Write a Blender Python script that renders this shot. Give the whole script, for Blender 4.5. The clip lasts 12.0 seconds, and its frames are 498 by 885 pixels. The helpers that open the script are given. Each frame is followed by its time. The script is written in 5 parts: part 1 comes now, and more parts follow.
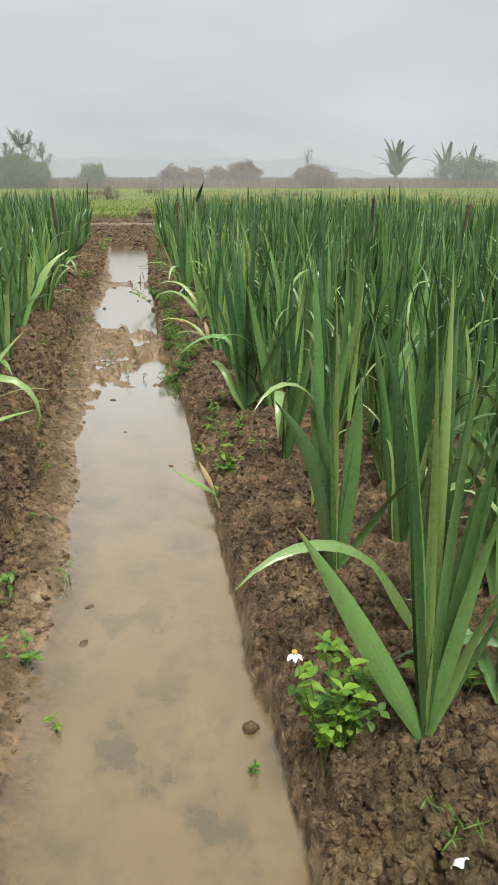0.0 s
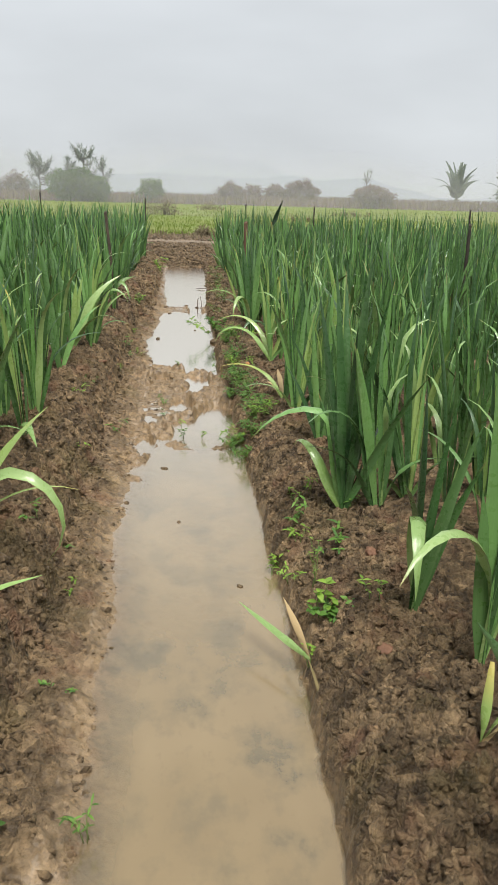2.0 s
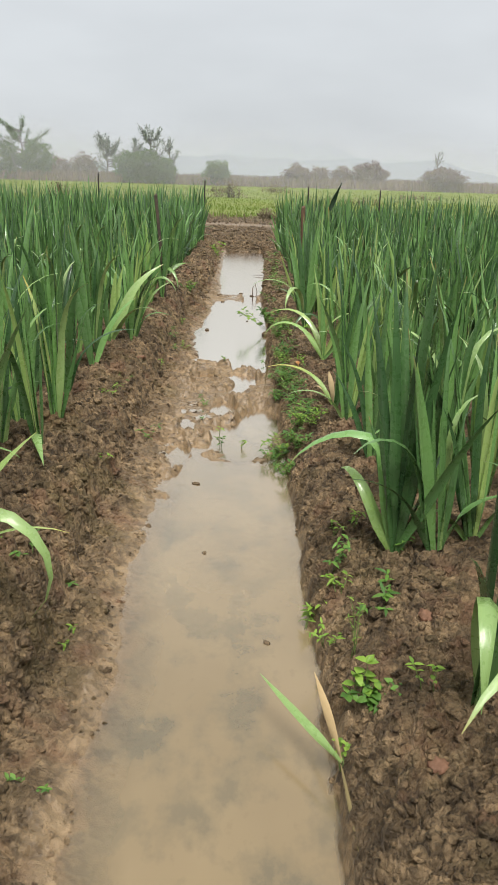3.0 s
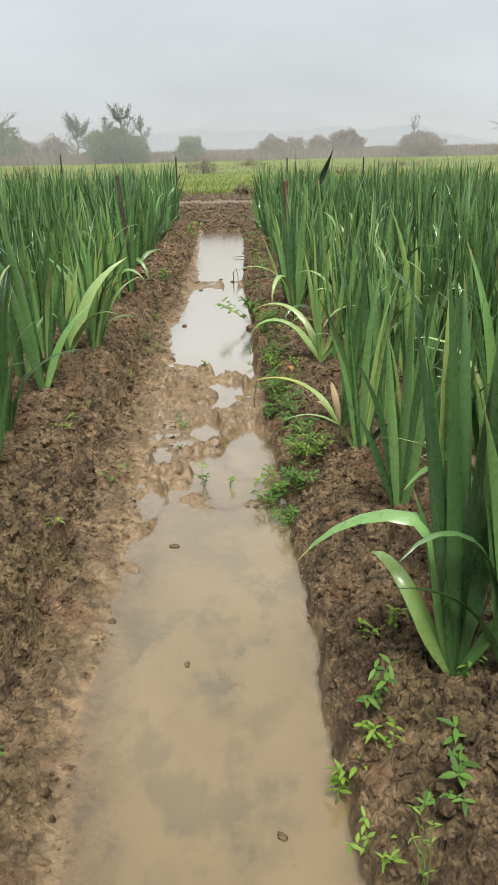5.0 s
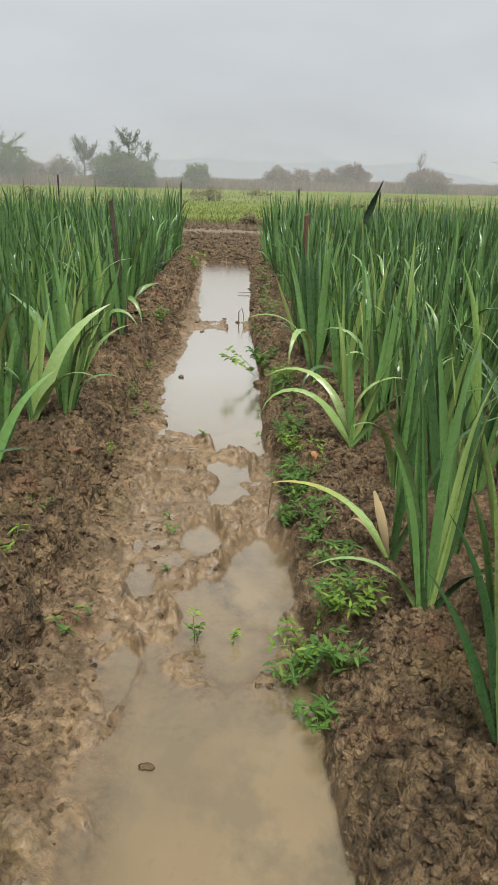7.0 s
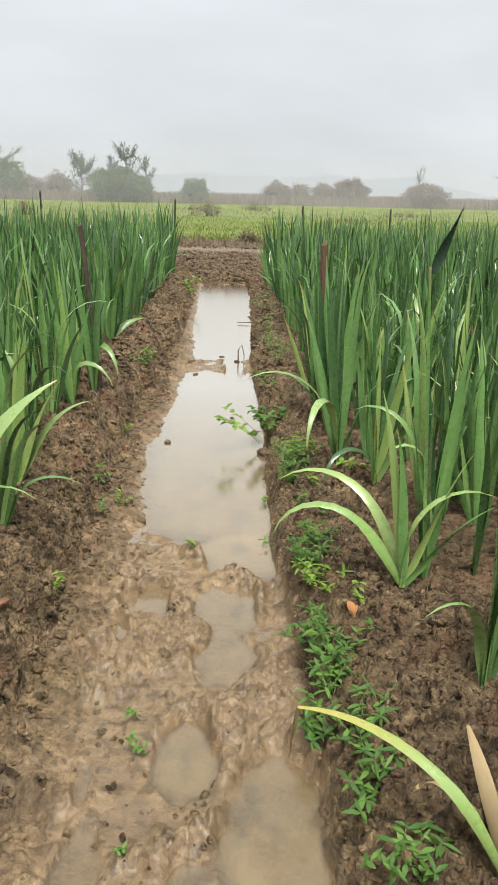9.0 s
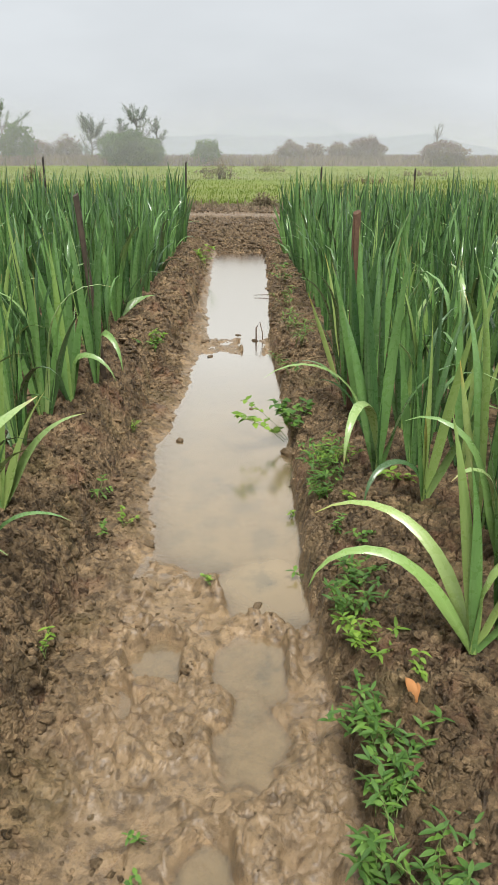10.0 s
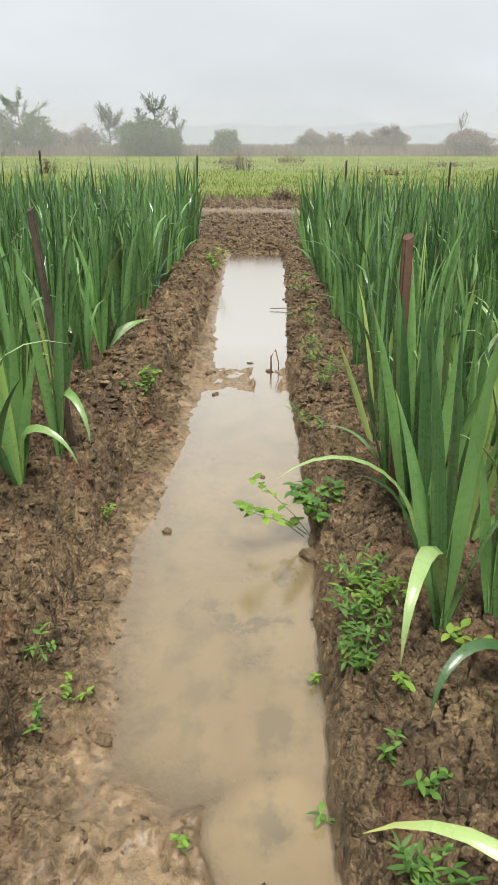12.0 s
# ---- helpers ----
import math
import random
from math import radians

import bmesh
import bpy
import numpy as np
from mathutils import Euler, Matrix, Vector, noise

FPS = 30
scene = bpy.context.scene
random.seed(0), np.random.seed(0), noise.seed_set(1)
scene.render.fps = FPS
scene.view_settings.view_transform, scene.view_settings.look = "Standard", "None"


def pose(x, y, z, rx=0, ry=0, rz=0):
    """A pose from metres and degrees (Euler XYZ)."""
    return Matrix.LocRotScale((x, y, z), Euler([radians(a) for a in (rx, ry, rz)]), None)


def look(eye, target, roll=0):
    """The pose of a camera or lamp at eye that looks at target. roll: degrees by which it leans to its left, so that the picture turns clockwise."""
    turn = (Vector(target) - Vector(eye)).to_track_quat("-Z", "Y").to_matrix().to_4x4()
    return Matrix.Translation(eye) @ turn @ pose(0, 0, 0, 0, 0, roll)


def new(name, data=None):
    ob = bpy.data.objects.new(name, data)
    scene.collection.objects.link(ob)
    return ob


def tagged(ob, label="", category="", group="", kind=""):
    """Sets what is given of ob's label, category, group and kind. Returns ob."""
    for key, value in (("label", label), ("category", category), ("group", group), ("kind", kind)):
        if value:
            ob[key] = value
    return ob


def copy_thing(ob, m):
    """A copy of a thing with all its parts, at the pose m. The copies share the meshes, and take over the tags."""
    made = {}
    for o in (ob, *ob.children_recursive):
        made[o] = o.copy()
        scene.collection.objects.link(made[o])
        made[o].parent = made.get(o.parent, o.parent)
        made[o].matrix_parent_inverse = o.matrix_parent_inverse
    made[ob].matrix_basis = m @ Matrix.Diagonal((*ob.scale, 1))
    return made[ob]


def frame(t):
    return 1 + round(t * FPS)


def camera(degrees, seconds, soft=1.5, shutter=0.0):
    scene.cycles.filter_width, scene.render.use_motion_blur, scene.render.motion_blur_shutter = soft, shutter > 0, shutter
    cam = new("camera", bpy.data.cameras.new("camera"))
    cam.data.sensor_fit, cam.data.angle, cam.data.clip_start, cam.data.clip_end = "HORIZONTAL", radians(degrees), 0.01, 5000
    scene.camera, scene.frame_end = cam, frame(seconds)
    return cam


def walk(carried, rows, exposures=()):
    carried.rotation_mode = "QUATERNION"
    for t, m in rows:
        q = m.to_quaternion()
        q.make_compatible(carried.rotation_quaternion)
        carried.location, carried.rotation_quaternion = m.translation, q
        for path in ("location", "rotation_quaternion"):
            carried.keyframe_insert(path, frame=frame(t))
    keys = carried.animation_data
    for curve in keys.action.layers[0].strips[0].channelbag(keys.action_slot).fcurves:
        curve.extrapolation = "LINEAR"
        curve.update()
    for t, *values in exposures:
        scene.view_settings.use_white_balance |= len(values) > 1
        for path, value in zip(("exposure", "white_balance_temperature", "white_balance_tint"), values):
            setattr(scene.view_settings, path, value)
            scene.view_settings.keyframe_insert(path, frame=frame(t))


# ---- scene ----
cam = camera(37.2, 12.0)
PATH = [
    (0, (-0.003, 0.062, 1.256), (0.302, 1.926, 0.599), -0.0),
    (0.5, (-0.018, 0.342, 1.247), (0.133, 2.203, 0.531), -0.3),
    (1, (0.032, 0.596, 1.267), (0.197, 2.476, 0.604), 0.7),
    (1.5, (0.015, 0.816, 1.246), (0.201, 2.675, 0.53), 1.3),
    (2, (-0.047, 1.07, 1.268), (0.141, 2.964, 0.651), 1.5),
    (2.5, (-0.017, 1.296, 1.255), (0.03, 3.175, 0.572), 0.7),
    (3, (0.063, 1.497, 1.271), (0.092, 3.384, 0.61), 1.7),
    (3.5, (0.051, 1.617, 1.261), (0.083, 3.49, 0.559), 0.7),
    (3.7, (0.033, 1.681, 1.251), (0.095, 3.564, 0.579), 0.8),
    (5.3, (0.121, 2.366, 1.263), (0.193, 4.229, 0.538), -2.1),
    (5.5, (0.144, 2.427, 1.242), (0.278, 4.289, 0.526), -1.9),
    (6, (0.085, 2.703, 1.262), (0.367, 4.567, 0.593), 0.5),
    (6.5, (0.037, 2.919, 1.27), (0.232, 4.79, 0.59), 3.9),
    (6.7, (0.052, 3.021, 1.252), (0.162, 4.909, 0.602), 2.5),
    (8.3, (-0.042, 3.881, 1.283), (0.032, 5.752, 0.579), -1.4),
    (8.5, (-0.032, 3.948, 1.284), (0.155, 5.807, 0.569), -1.3),
    (9, (0.052, 4.244, 1.293), (0.128, 6.144, 0.673), 1.3),
    (9.5, (0.068, 4.463, 1.283), (0.063, 6.325, 0.554), -0.3),
    (10, (0.04, 4.738, 1.298), (0.072, 6.608, 0.59), 0.1),
    (10.5, (0.044, 4.973, 1.322), (0.211, 6.824, 0.582), -1.0),
    (11, (0.113, 5.261, 1.338), (0.042, 7.131, 0.634), 0.4),
    (11.5, (0.131, 5.434, 1.318), (-0.021, 7.265, 0.528), -1.3),
    (12, (0.087, 5.701, 1.344), (0.071, 7.562, 0.613), 0.0),
]
EXPOSURE = [(0, -0.05), (2.5, 0.06), (3.5, 0.04), (5.5, 0.08), (6.0, 0.18), (6.5, -0.4), (6.7, -0.2), (8.3, -0.05), (8.7, -0.05), (8.9, 0.2), (9.1, 0.2), (9.3, -0.08), (9.5, -0.1), (9.8, 0.05), (10.0, 0.12), (10.2, 0.05), (10.5, 0.0), (11.0, 0.08), (11.5, -0.04), (12, 0.22)]
walk(cam, [(t, look(eye, target, roll)) for t, eye, target, roll in PATH], EXPOSURE)

# ---- light ----
world = bpy.data.worlds.new("overcast")
scene.world = world
world.use_nodes = True
wt = world.node_tree
wt.nodes.clear()


def link(tree, a, b):
    tree.links.new(a, b)


sky = wt.nodes.new("ShaderNodeTexSky")
sky.sky_type = "NISHITA"
sky.sun_disc = False
sky.sun_elevation = radians(68)
sky.sun_rotation = radians(-69)
wcoord = wt.nodes.new("ShaderNodeTexCoord")
wsep = wt.nodes.new("ShaderNodeSeparateXYZ")
link(wt, wcoord.outputs["Generated"], wsep.inputs[0])
wmap = wt.nodes.new("ShaderNodeMapping")
wmap.inputs["Scale"].default_value = (1.0, 1.0, 3.0)
link(wt, wcoord.outputs["Generated"], wmap.inputs[0])
wnoise = wt.nodes.new("ShaderNodeTexNoise")
wnoise.inputs["Scale"].default_value = 2.2
wnoise.inputs["Detail"].default_value = 4.0
link(wt, wmap.outputs[0], wnoise.inputs["Vector"])
ramp = wt.nodes.new("ShaderNodeValToRGB")
ramp.color_ramp.elements[0].position = 0.0
ramp.color_ramp.elements[0].color = (0.68, 0.71, 0.73, 1)
ramp.color_ramp.elements[1].position = 1.0
ramp.color_ramp.elements[1].color = (0.46, 0.47, 0.47, 1)
mid = ramp.color_ramp.elements.new(0.25)
mid.color = (0.70, 0.735, 0.765, 1)
high = ramp.color_ramp.elements.new(0.5)
high.color = (0.82, 0.835, 0.83, 1)
link(wt, wsep.outputs[2], ramp.inputs[0])
cloud = wt.nodes.new("ShaderNodeMapRange")
cloud.inputs["From Min"].default_value = 0.3
cloud.inputs["From Max"].default_value = 0.7
cloud.inputs["To Min"].default_value = 0.9
cloud.inputs["To Max"].default_value = 1.1
link(wt, wnoise.outputs["Fac"], cloud.inputs[0])
wmul = wt.nodes.new("ShaderNodeVectorMath")
wmul.operation = "SCALE"
link(wt, ramp.outputs[0], wmul.inputs[0])
link(wt, cloud.outputs[0], wmul.inputs["Scale"])
clear_bg = wt.nodes.new("ShaderNodeBackground")
clear_bg.inputs["Strength"].default_value = 0.05
link(wt, sky.outputs[0], clear_bg.inputs[0])
cloud_bg = wt.nodes.new("ShaderNodeBackground")
cloud_bg.inputs["Strength"].default_value = 1.0
link(wt, wmul.outputs[0], cloud_bg.inputs[0])
wmix = wt.nodes.new("ShaderNodeMixShader")
wmix.inputs[0].default_value = 0.92
link(wt, clear_bg.outputs[0], wmix.inputs[1])
link(wt, cloud_bg.outputs[0], wmix.inputs[2])
wout = wt.nodes.new("ShaderNodeOutputWorld")
link(wt, wmix.outputs[0], wout.inputs[0])

sun = new("sun", bpy.data.lights.new("sun", "SUN"))
sun.data.energy = 4.5
sun.data.angle = radians(28)
sun.data.color = (1.0, 0.97, 0.92)
sun.matrix_basis = look((2, -7, 25), (0, 4, 0))


# ---- materials ----
class Mat:
    """A principled material with a small set of node helpers."""

    def __init__(self, name, rough=0.6, spec=0.5):
        self.m = bpy.data.materials.new(name)
        self.m.use_nodes = True
        self.t = self.m.node_tree
        self.b = self.t.nodes["Principled BSDF"]
        self.b.inputs["Roughness"].default_value = rough
        self.b.inputs["Specular IOR Level"].default_value = spec
        self.out = self.t.nodes["Material Output"]

    def n(self, kind, **values):
        node = self.t.nodes.new(kind)
        for key, value in values.items():
            node.inputs[key.replace("_", " ")].default_value = value
        return node

    def l(self, a, b):
        self.t.links.new(a, b)

    def pos(self):
        return self.n("ShaderNodeTexCoord").outputs["Object"]

    def noise(self, scale, detail=4.0, vec=None, rough=0.55):
        node = self.n("ShaderNodeTexNoise", Scale=scale, Detail=detail, Roughness=rough)
        self.l(vec or self.pos(), node.inputs["Vector"])
        return node.outputs["Fac"]

    def span(self, value, a, b, c=0.0, d=1.0):
        node = self.n("ShaderNodeMapRange", From_Min=a, From_Max=b, To_Min=c, To_Max=d)
        self.l(value, node.inputs[0])
        return node.outputs[0]

    def mix(self, fac, a, b, blend="MIX"):
        node = self.t.nodes.new("ShaderNodeMix")
        node.data_type = "RGBA"
        node.blend_type = blend
        for slot, value in ((0, fac), (6, a), (7, b)):
            if isinstance(value, (int, float)):
                node.inputs[slot].default_value = value
            elif isinstance(value, tuple):
                node.inputs[slot].default_value = (*value, 1.0)
            else:
                self.l(value, node.inputs[slot])
        return node.outputs[2]

    def math(self, op, a, b=0.0):
        node = self.t.nodes.new("ShaderNodeMath")
        node.operation = op
        for slot, value in ((0, a), (1, b)):
            if isinstance(value, (int, float)):
                node.inputs[slot].default_value = value
            else:
                self.l(value, node.inputs[slot])
        return node.outputs[0]

    def attr(self, name):
        node = self.t.nodes.new("ShaderNodeAttribute")
        node.attribute_name = name
        return node.outputs["Fac"]

    def color(self, value):
        self.l(value, self.b.inputs["Base Color"])

    def rough(self, value):
        self.l(value, self.b.inputs["Roughness"])

    def bump(self, height, strength, distance, after=None):
        node = self.n("ShaderNodeBump", Strength=strength, Distance=distance)
        self.l(height, node.inputs["Height"])
        if after:
            self.l(after, node.inputs["Normal"])
        self.l(node.outputs[0], self.b.inputs["Normal"])
        return node.outputs[0]

    def rand(self, island):
        if island:
            return self.t.nodes.new("ShaderNodeNewGeometry").outputs["Random Per Island"]
        return self.t.nodes.new("ShaderNodeObjectInfo").outputs["Random"]

    def thin(self, color, share):
        """Light passes through: part of the surface is translucent."""
        tr = self.t.nodes.new("ShaderNodeBsdfTranslucent")
        self.l(color, tr.inputs["Color"])
        mx = self.t.nodes.new("ShaderNodeMixShader")
        mx.inputs[0].default_value = share
        self.l(self.b.outputs[0], mx.inputs[1])
        self.l(tr.outputs[0], mx.inputs[2])
        self.l(mx.outputs[0], self.out.inputs["Surface"])


def leaf_material(name, dark, light, tip, island, tip_from=0.9, gloss=0.30, share=0.06, every=False, spec=0.5, coat=0.0):
    k = Mat(name, gloss, spec)
    uv = k.n("ShaderNodeUVMap").outputs[0]
    sep = k.n("ShaderNodeSeparateXYZ")
    k.l(uv, sep.inputs[0])
    u, v = sep.outputs[0], sep.outputs[1]
    r = k.rand(island)
    base = k.mix(k.math("POWER", r, 1.3), dark, light)
    streak = k.n("ShaderNodeMapping")
    streak.inputs["Scale"].default_value = (42.0, 1.0, 1.0)
    k.l(uv, streak.inputs[0])
    veins = k.noise(1.0, 3.0, streak.outputs[0])
    base = k.mix(k.span(veins, 0.35, 0.7, 0.0, 0.34), base, light)
    base = k.mix(k.span(k.noise(4.0, 2.0), 0.4, 0.75, 0.0, 0.3), base, dark)
    wither = k.math("MULTIPLY", k.span(k.math("ADD", v, k.math("MULTIPLY", k.noise(30.0, 2.0), 0.06)), tip_from + 0.05, 1.03), 1.0 if every else k.span(r, 0.55, 0.95))
    base = k.mix(wither, base, tip)
    k.color(base)
    k.rough(k.span(k.noise(40.0, 3.0), 0.3, 0.7, gloss - 0.12, gloss + 0.15))
    k.b.inputs["Coat Weight"].default_value = coat
    k.b.inputs["Coat Roughness"].default_value = 0.17
    pleat = k.math("SINE", k.math("MULTIPLY", u, 31.0))
    k.bump(k.math("ADD", veins, k.math("MULTIPLY", pleat, 0.10)), 0.35, 0.003)
    k.thin(base, share)
    return k.m


GREEN_D, GREEN_L, TAN = (0.014, 0.050, 0.019), (0.195, 0.375, 0.108), (0.42, 0.30, 0.12)
mat_leaf = leaf_material("gladiolus_leaf", GREEN_D, GREEN_L, TAN, False, coat=0.8)
# Darker copy of the gladiolus leaf: shade within two dense clumps, as colour.
mat_leaf_shaded = leaf_material("gladiolus_leaf_shaded", (0.012, 0.042, 0.015), (0.090, 0.205, 0.060), TAN, False, coat=0.8)
mat_leaf_bed = leaf_material("gladiolus_leaf_mass", GREEN_D, GREEN_L, TAN, True, coat=0.8)
mat_leaf_pale = leaf_material("young_leaf", (0.21, 0.36, 0.09), (0.38, 0.49, 0.16), (0.58, 0.42, 0.09), False, 0.8, coat=0.8)
# Pale leaf undersides; on other bent leaves it paints in the sky's sheen.
mat_leaf_silver = leaf_material("leaf_underside_and_sheen", (0.14, 0.27, 0.07), (0.33, 0.46, 0.17), TAN, False, coat=0.6)
mat_leaf_turning = leaf_material("turning_leaf", (0.22, 0.34, 0.09), (0.38, 0.48, 0.16), (0.56, 0.46, 0.13), False, 0.40, every=True)
mat_leaf_dry = leaf_material("dry_leaf", (0.42, 0.29, 0.14), (0.58, 0.46, 0.26), (0.3, 0.15, 0.05), False, 0.8, 0.6)
mat_leaf_brown = leaf_material("brown_leaf", (0.13, 0.105, 0.040), (0.24, 0.185, 0.080), (0.09, 0.055, 0.03), False, 0.8, 0.6)
mat_husk = leaf_material("orange_husk", (0.42, 0.15, 0.05), (0.60, 0.30, 0.11), (0.22, 0.06, 0.03), False, 0.8, 0.5)
mat_leaf_dark = leaf_material("dark_rolled_leaf", (0.018, 0.04, 0.02), (0.03, 0.06, 0.03), (0.05, 0.05, 0.03), False)
mat_weed = leaf_material("weed_leaf", (0.12, 0.24, 0.03), (0.27, 0.43, 0.06), (0.3, 0.4, 0.06), True, 0.95, 0.45, 0.3)
mat_weed_lime = leaf_material("weed_leaf_lime", (0.12, 0.27, 0.03), (0.36, 0.58, 0.07), (0.3, 0.4, 0.06), True, 0.95, 0.45, 0.3)
mat_weed_dark = leaf_material("weed_leaf_dark", (0.05, 0.13, 0.025), (0.16, 0.31, 0.05), (0.2, 0.3, 0.06), True, 0.95, 0.45, 0.25)


def plain(name, a, b, scale=20.0, rough=0.7, relief=0.003, spec=0.4):
    k = Mat(name, rough, spec)
    f = k.noise(scale, 5.0)
    g = k.noise(scale * 6.0, 3.0)
    c = k.mix(k.span(f, 0.3, 0.7), a, b)
    c = k.mix(k.span(g, 0.45, 0.75, 0.0, 0.4), c, a)
    k.color(c)
    k.rough(k.span(g, 0.3, 0.7, rough - 0.1, rough + 0.1))
    k.bump(g, 0.6, relief)
    return k.m


def mud_material():
    k = Mat("wet_mud", 0.5, 0.3)
    p = k.pos()
    silt_at = k.attr("silt")
    big, fine, grit = k.noise(2.2, 4.0, p), k.noise(17.0, 5.0, p), k.noise(120.0, 4.0, p)
    warp = k.n("ShaderNodeTexNoise", Scale=24.0, Detail=3.0)
    k.l(p, warp.inputs["Vector"])
    shift = k.t.nodes.new("ShaderNodeVectorMath")
    shift.operation = "MULTIPLY_ADD"
    k.l(warp.outputs["Color"], shift.inputs[0])
    shift.inputs[1].default_value = (0.022, 0.022, 0.022)
    k.l(p, shift.inputs[2])
    cells = []
    for scale in (26.0, 62.0):
        v = k.n("ShaderNodeTexVoronoi", Scale=scale, Randomness=1.0)
        k.l(shift.outputs[0], v.inputs["Vector"])
        tint = k.n("ShaderNodeSeparateColor")
        k.l(v.outputs["Color"], tint.inputs[0])
        cells.append((k.span(v.outputs["Distance"], 0.0, 0.75, 1.0, 0.0), tint.outputs[0]))
    (dome_a, tint_a), (_, tint_b) = cells
    mottle = k.math("ADD", k.math("MULTIPLY", fine, 0.4), k.math("MULTIPLY", k.noise(44.0, 5.0, p), 0.6))
    tone = k.math("ADD", k.math("MULTIPLY", tint_a, 0.40), k.math("ADD", k.math("MULTIPLY", tint_b, 0.26), k.math("MULTIPLY", k.span(mottle, 0.36, 0.64), 0.40)))
    bank = k.mix(k.span(tone, 0.22, 0.88), (0.048, 0.031, 0.016), (0.490, 0.342, 0.190))
    bank = k.mix(k.span(big, 0.4, 0.7, 0.0, 0.35), bank, (0.185, 0.126, 0.069))
    damp = k.math("ADD", k.math("MULTIPLY", k.noise(5.5, 5.0, p), 0.6), k.math("MULTIPLY", k.noise(48.0, 4.0, p), 0.4))
    damp = k.span(damp, 0.44, 0.58)
    bank = k.mix(k.math("MULTIPLY", damp, 0.60), bank, (0.046, 0.031, 0.017))
    rust = k.math("MULTIPLY", k.span(k.noise(6.0, 3.0, p), 0.55, 0.68), 0.6)
    bank = k.mix(rust, bank, (0.235, 0.125, 0.072))
    algae = k.math("MULTIPLY", k.span(k.noise(3.1, 4.0, p), 0.54, 0.7), 0.4)
    bank = k.mix(algae, bank, (0.145, 0.120, 0.036))
    bank = k.mix(k.span(grit, 0.5, 0.72, 0.0, 0.4), bank, (0.042, 0.027, 0.013))
    silt = k.mix(k.span(tone, 0.1, 0.9), (0.168, 0.115, 0.062), (0.352, 0.246, 0.139))
    silt = k.mix(k.span(big, 0.4, 0.7, 0.0, 0.5), silt, (0.225, 0.160, 0.095))
    silt = k.mix(k.math("MULTIPLY", k.span(k.noise(30.0, 5.0, p), 0.53, 0.62), 0.6), silt, (0.075, 0.052, 0.032))
    silt = k.mix(k.span(grit, 0.55, 0.8, 0.0, 0.5), silt, (0.08, 0.055, 0.034))
    patch = k.span(k.math("ADD", k.math("MULTIPLY", k.noise(9.0, 4.0, p), 0.6), k.math("MULTIPLY", k.noise(34.0, 4.0, p), 0.4)), 0.38, 0.52, 0.6, 1.0)
    near = k.mix(k.math("MULTIPLY", silt_at, patch), bank, silt)
    sward = k.mix(k.span(k.noise(0.9, 5.0, p), 0.3, 0.7), (0.165, 0.215, 0.052), (0.215, 0.270, 0.074))
    sward = k.mix(k.span(k.noise(0.13, 4.0, p), 0.45, 0.7, 0.0, 0.6), sward, (0.25, 0.235, 0.085))
    k.color(k.mix(k.attr("sward"), near, sward))
    wet = k.math("MULTIPLY", silt_at, 0.18)
    k.rough(k.math("SUBTRACT", k.span(k.noise(11.0, 4.0, p), 0.3, 0.7, 0.40, 0.72), k.math("ADD", wet, k.math("MULTIPLY", damp, 0.10))))
    k.l(k.span(k.attr("sward"), 0.0, 1.0, 0.38, 0.05), k.b.inputs["Specular IOR Level"])
    film = k.math("MULTIPLY", k.math("MULTIPLY", silt_at, k.span(k.noise(14.0, 4.0, p), 0.36, 0.56, 0.05, 0.68)), k.span(k.attr("sward"), 0.0, 1.0, 1.0, 0.0))
    k.l(film, k.b.inputs["Coat Weight"])
    k.b.inputs["Coat Roughness"].default_value = 0.42
    k.b.inputs["Coat IOR"].default_value = 1.45
    crumb = k.noise(60.0, 9.0, shift.outputs[0], 0.70)
    clot = k.noise(24.0, 6.0, shift.outputs[0], 0.66)
    relief = k.math("ADD", k.math("MULTIPLY", clot, 0.8), k.math("ADD", crumb, k.math("MULTIPLY", dome_a, 0.16)))
    relief = k.math("MULTIPLY", relief, k.span(silt_at, 0.0, 1.0, 1.0, 0.14))
    grain = k.math("MULTIPLY", k.noise(130.0, 5.0, shift.outputs[0], 0.65), k.span(silt_at, 0.3, 1.0, 0.0, 0.30))
    relief = k.math("ADD", relief, grain)
    rim = k.n("ShaderNodeTexVoronoi", Scale=44.0, Randomness=1.0)
    rim.feature = "DISTANCE_TO_EDGE"
    k.l(shift.outputs[0], rim.inputs["Vector"])
    gap = k.math("MULTIPLY", k.span(rim.outputs["Distance"], 0.0, 0.20), k.span(silt_at, 0.0, 0.5, 0.30, 0.0))
    k.bump(k.math("ADD", relief, gap), 1.0, 0.020)
    return k.m


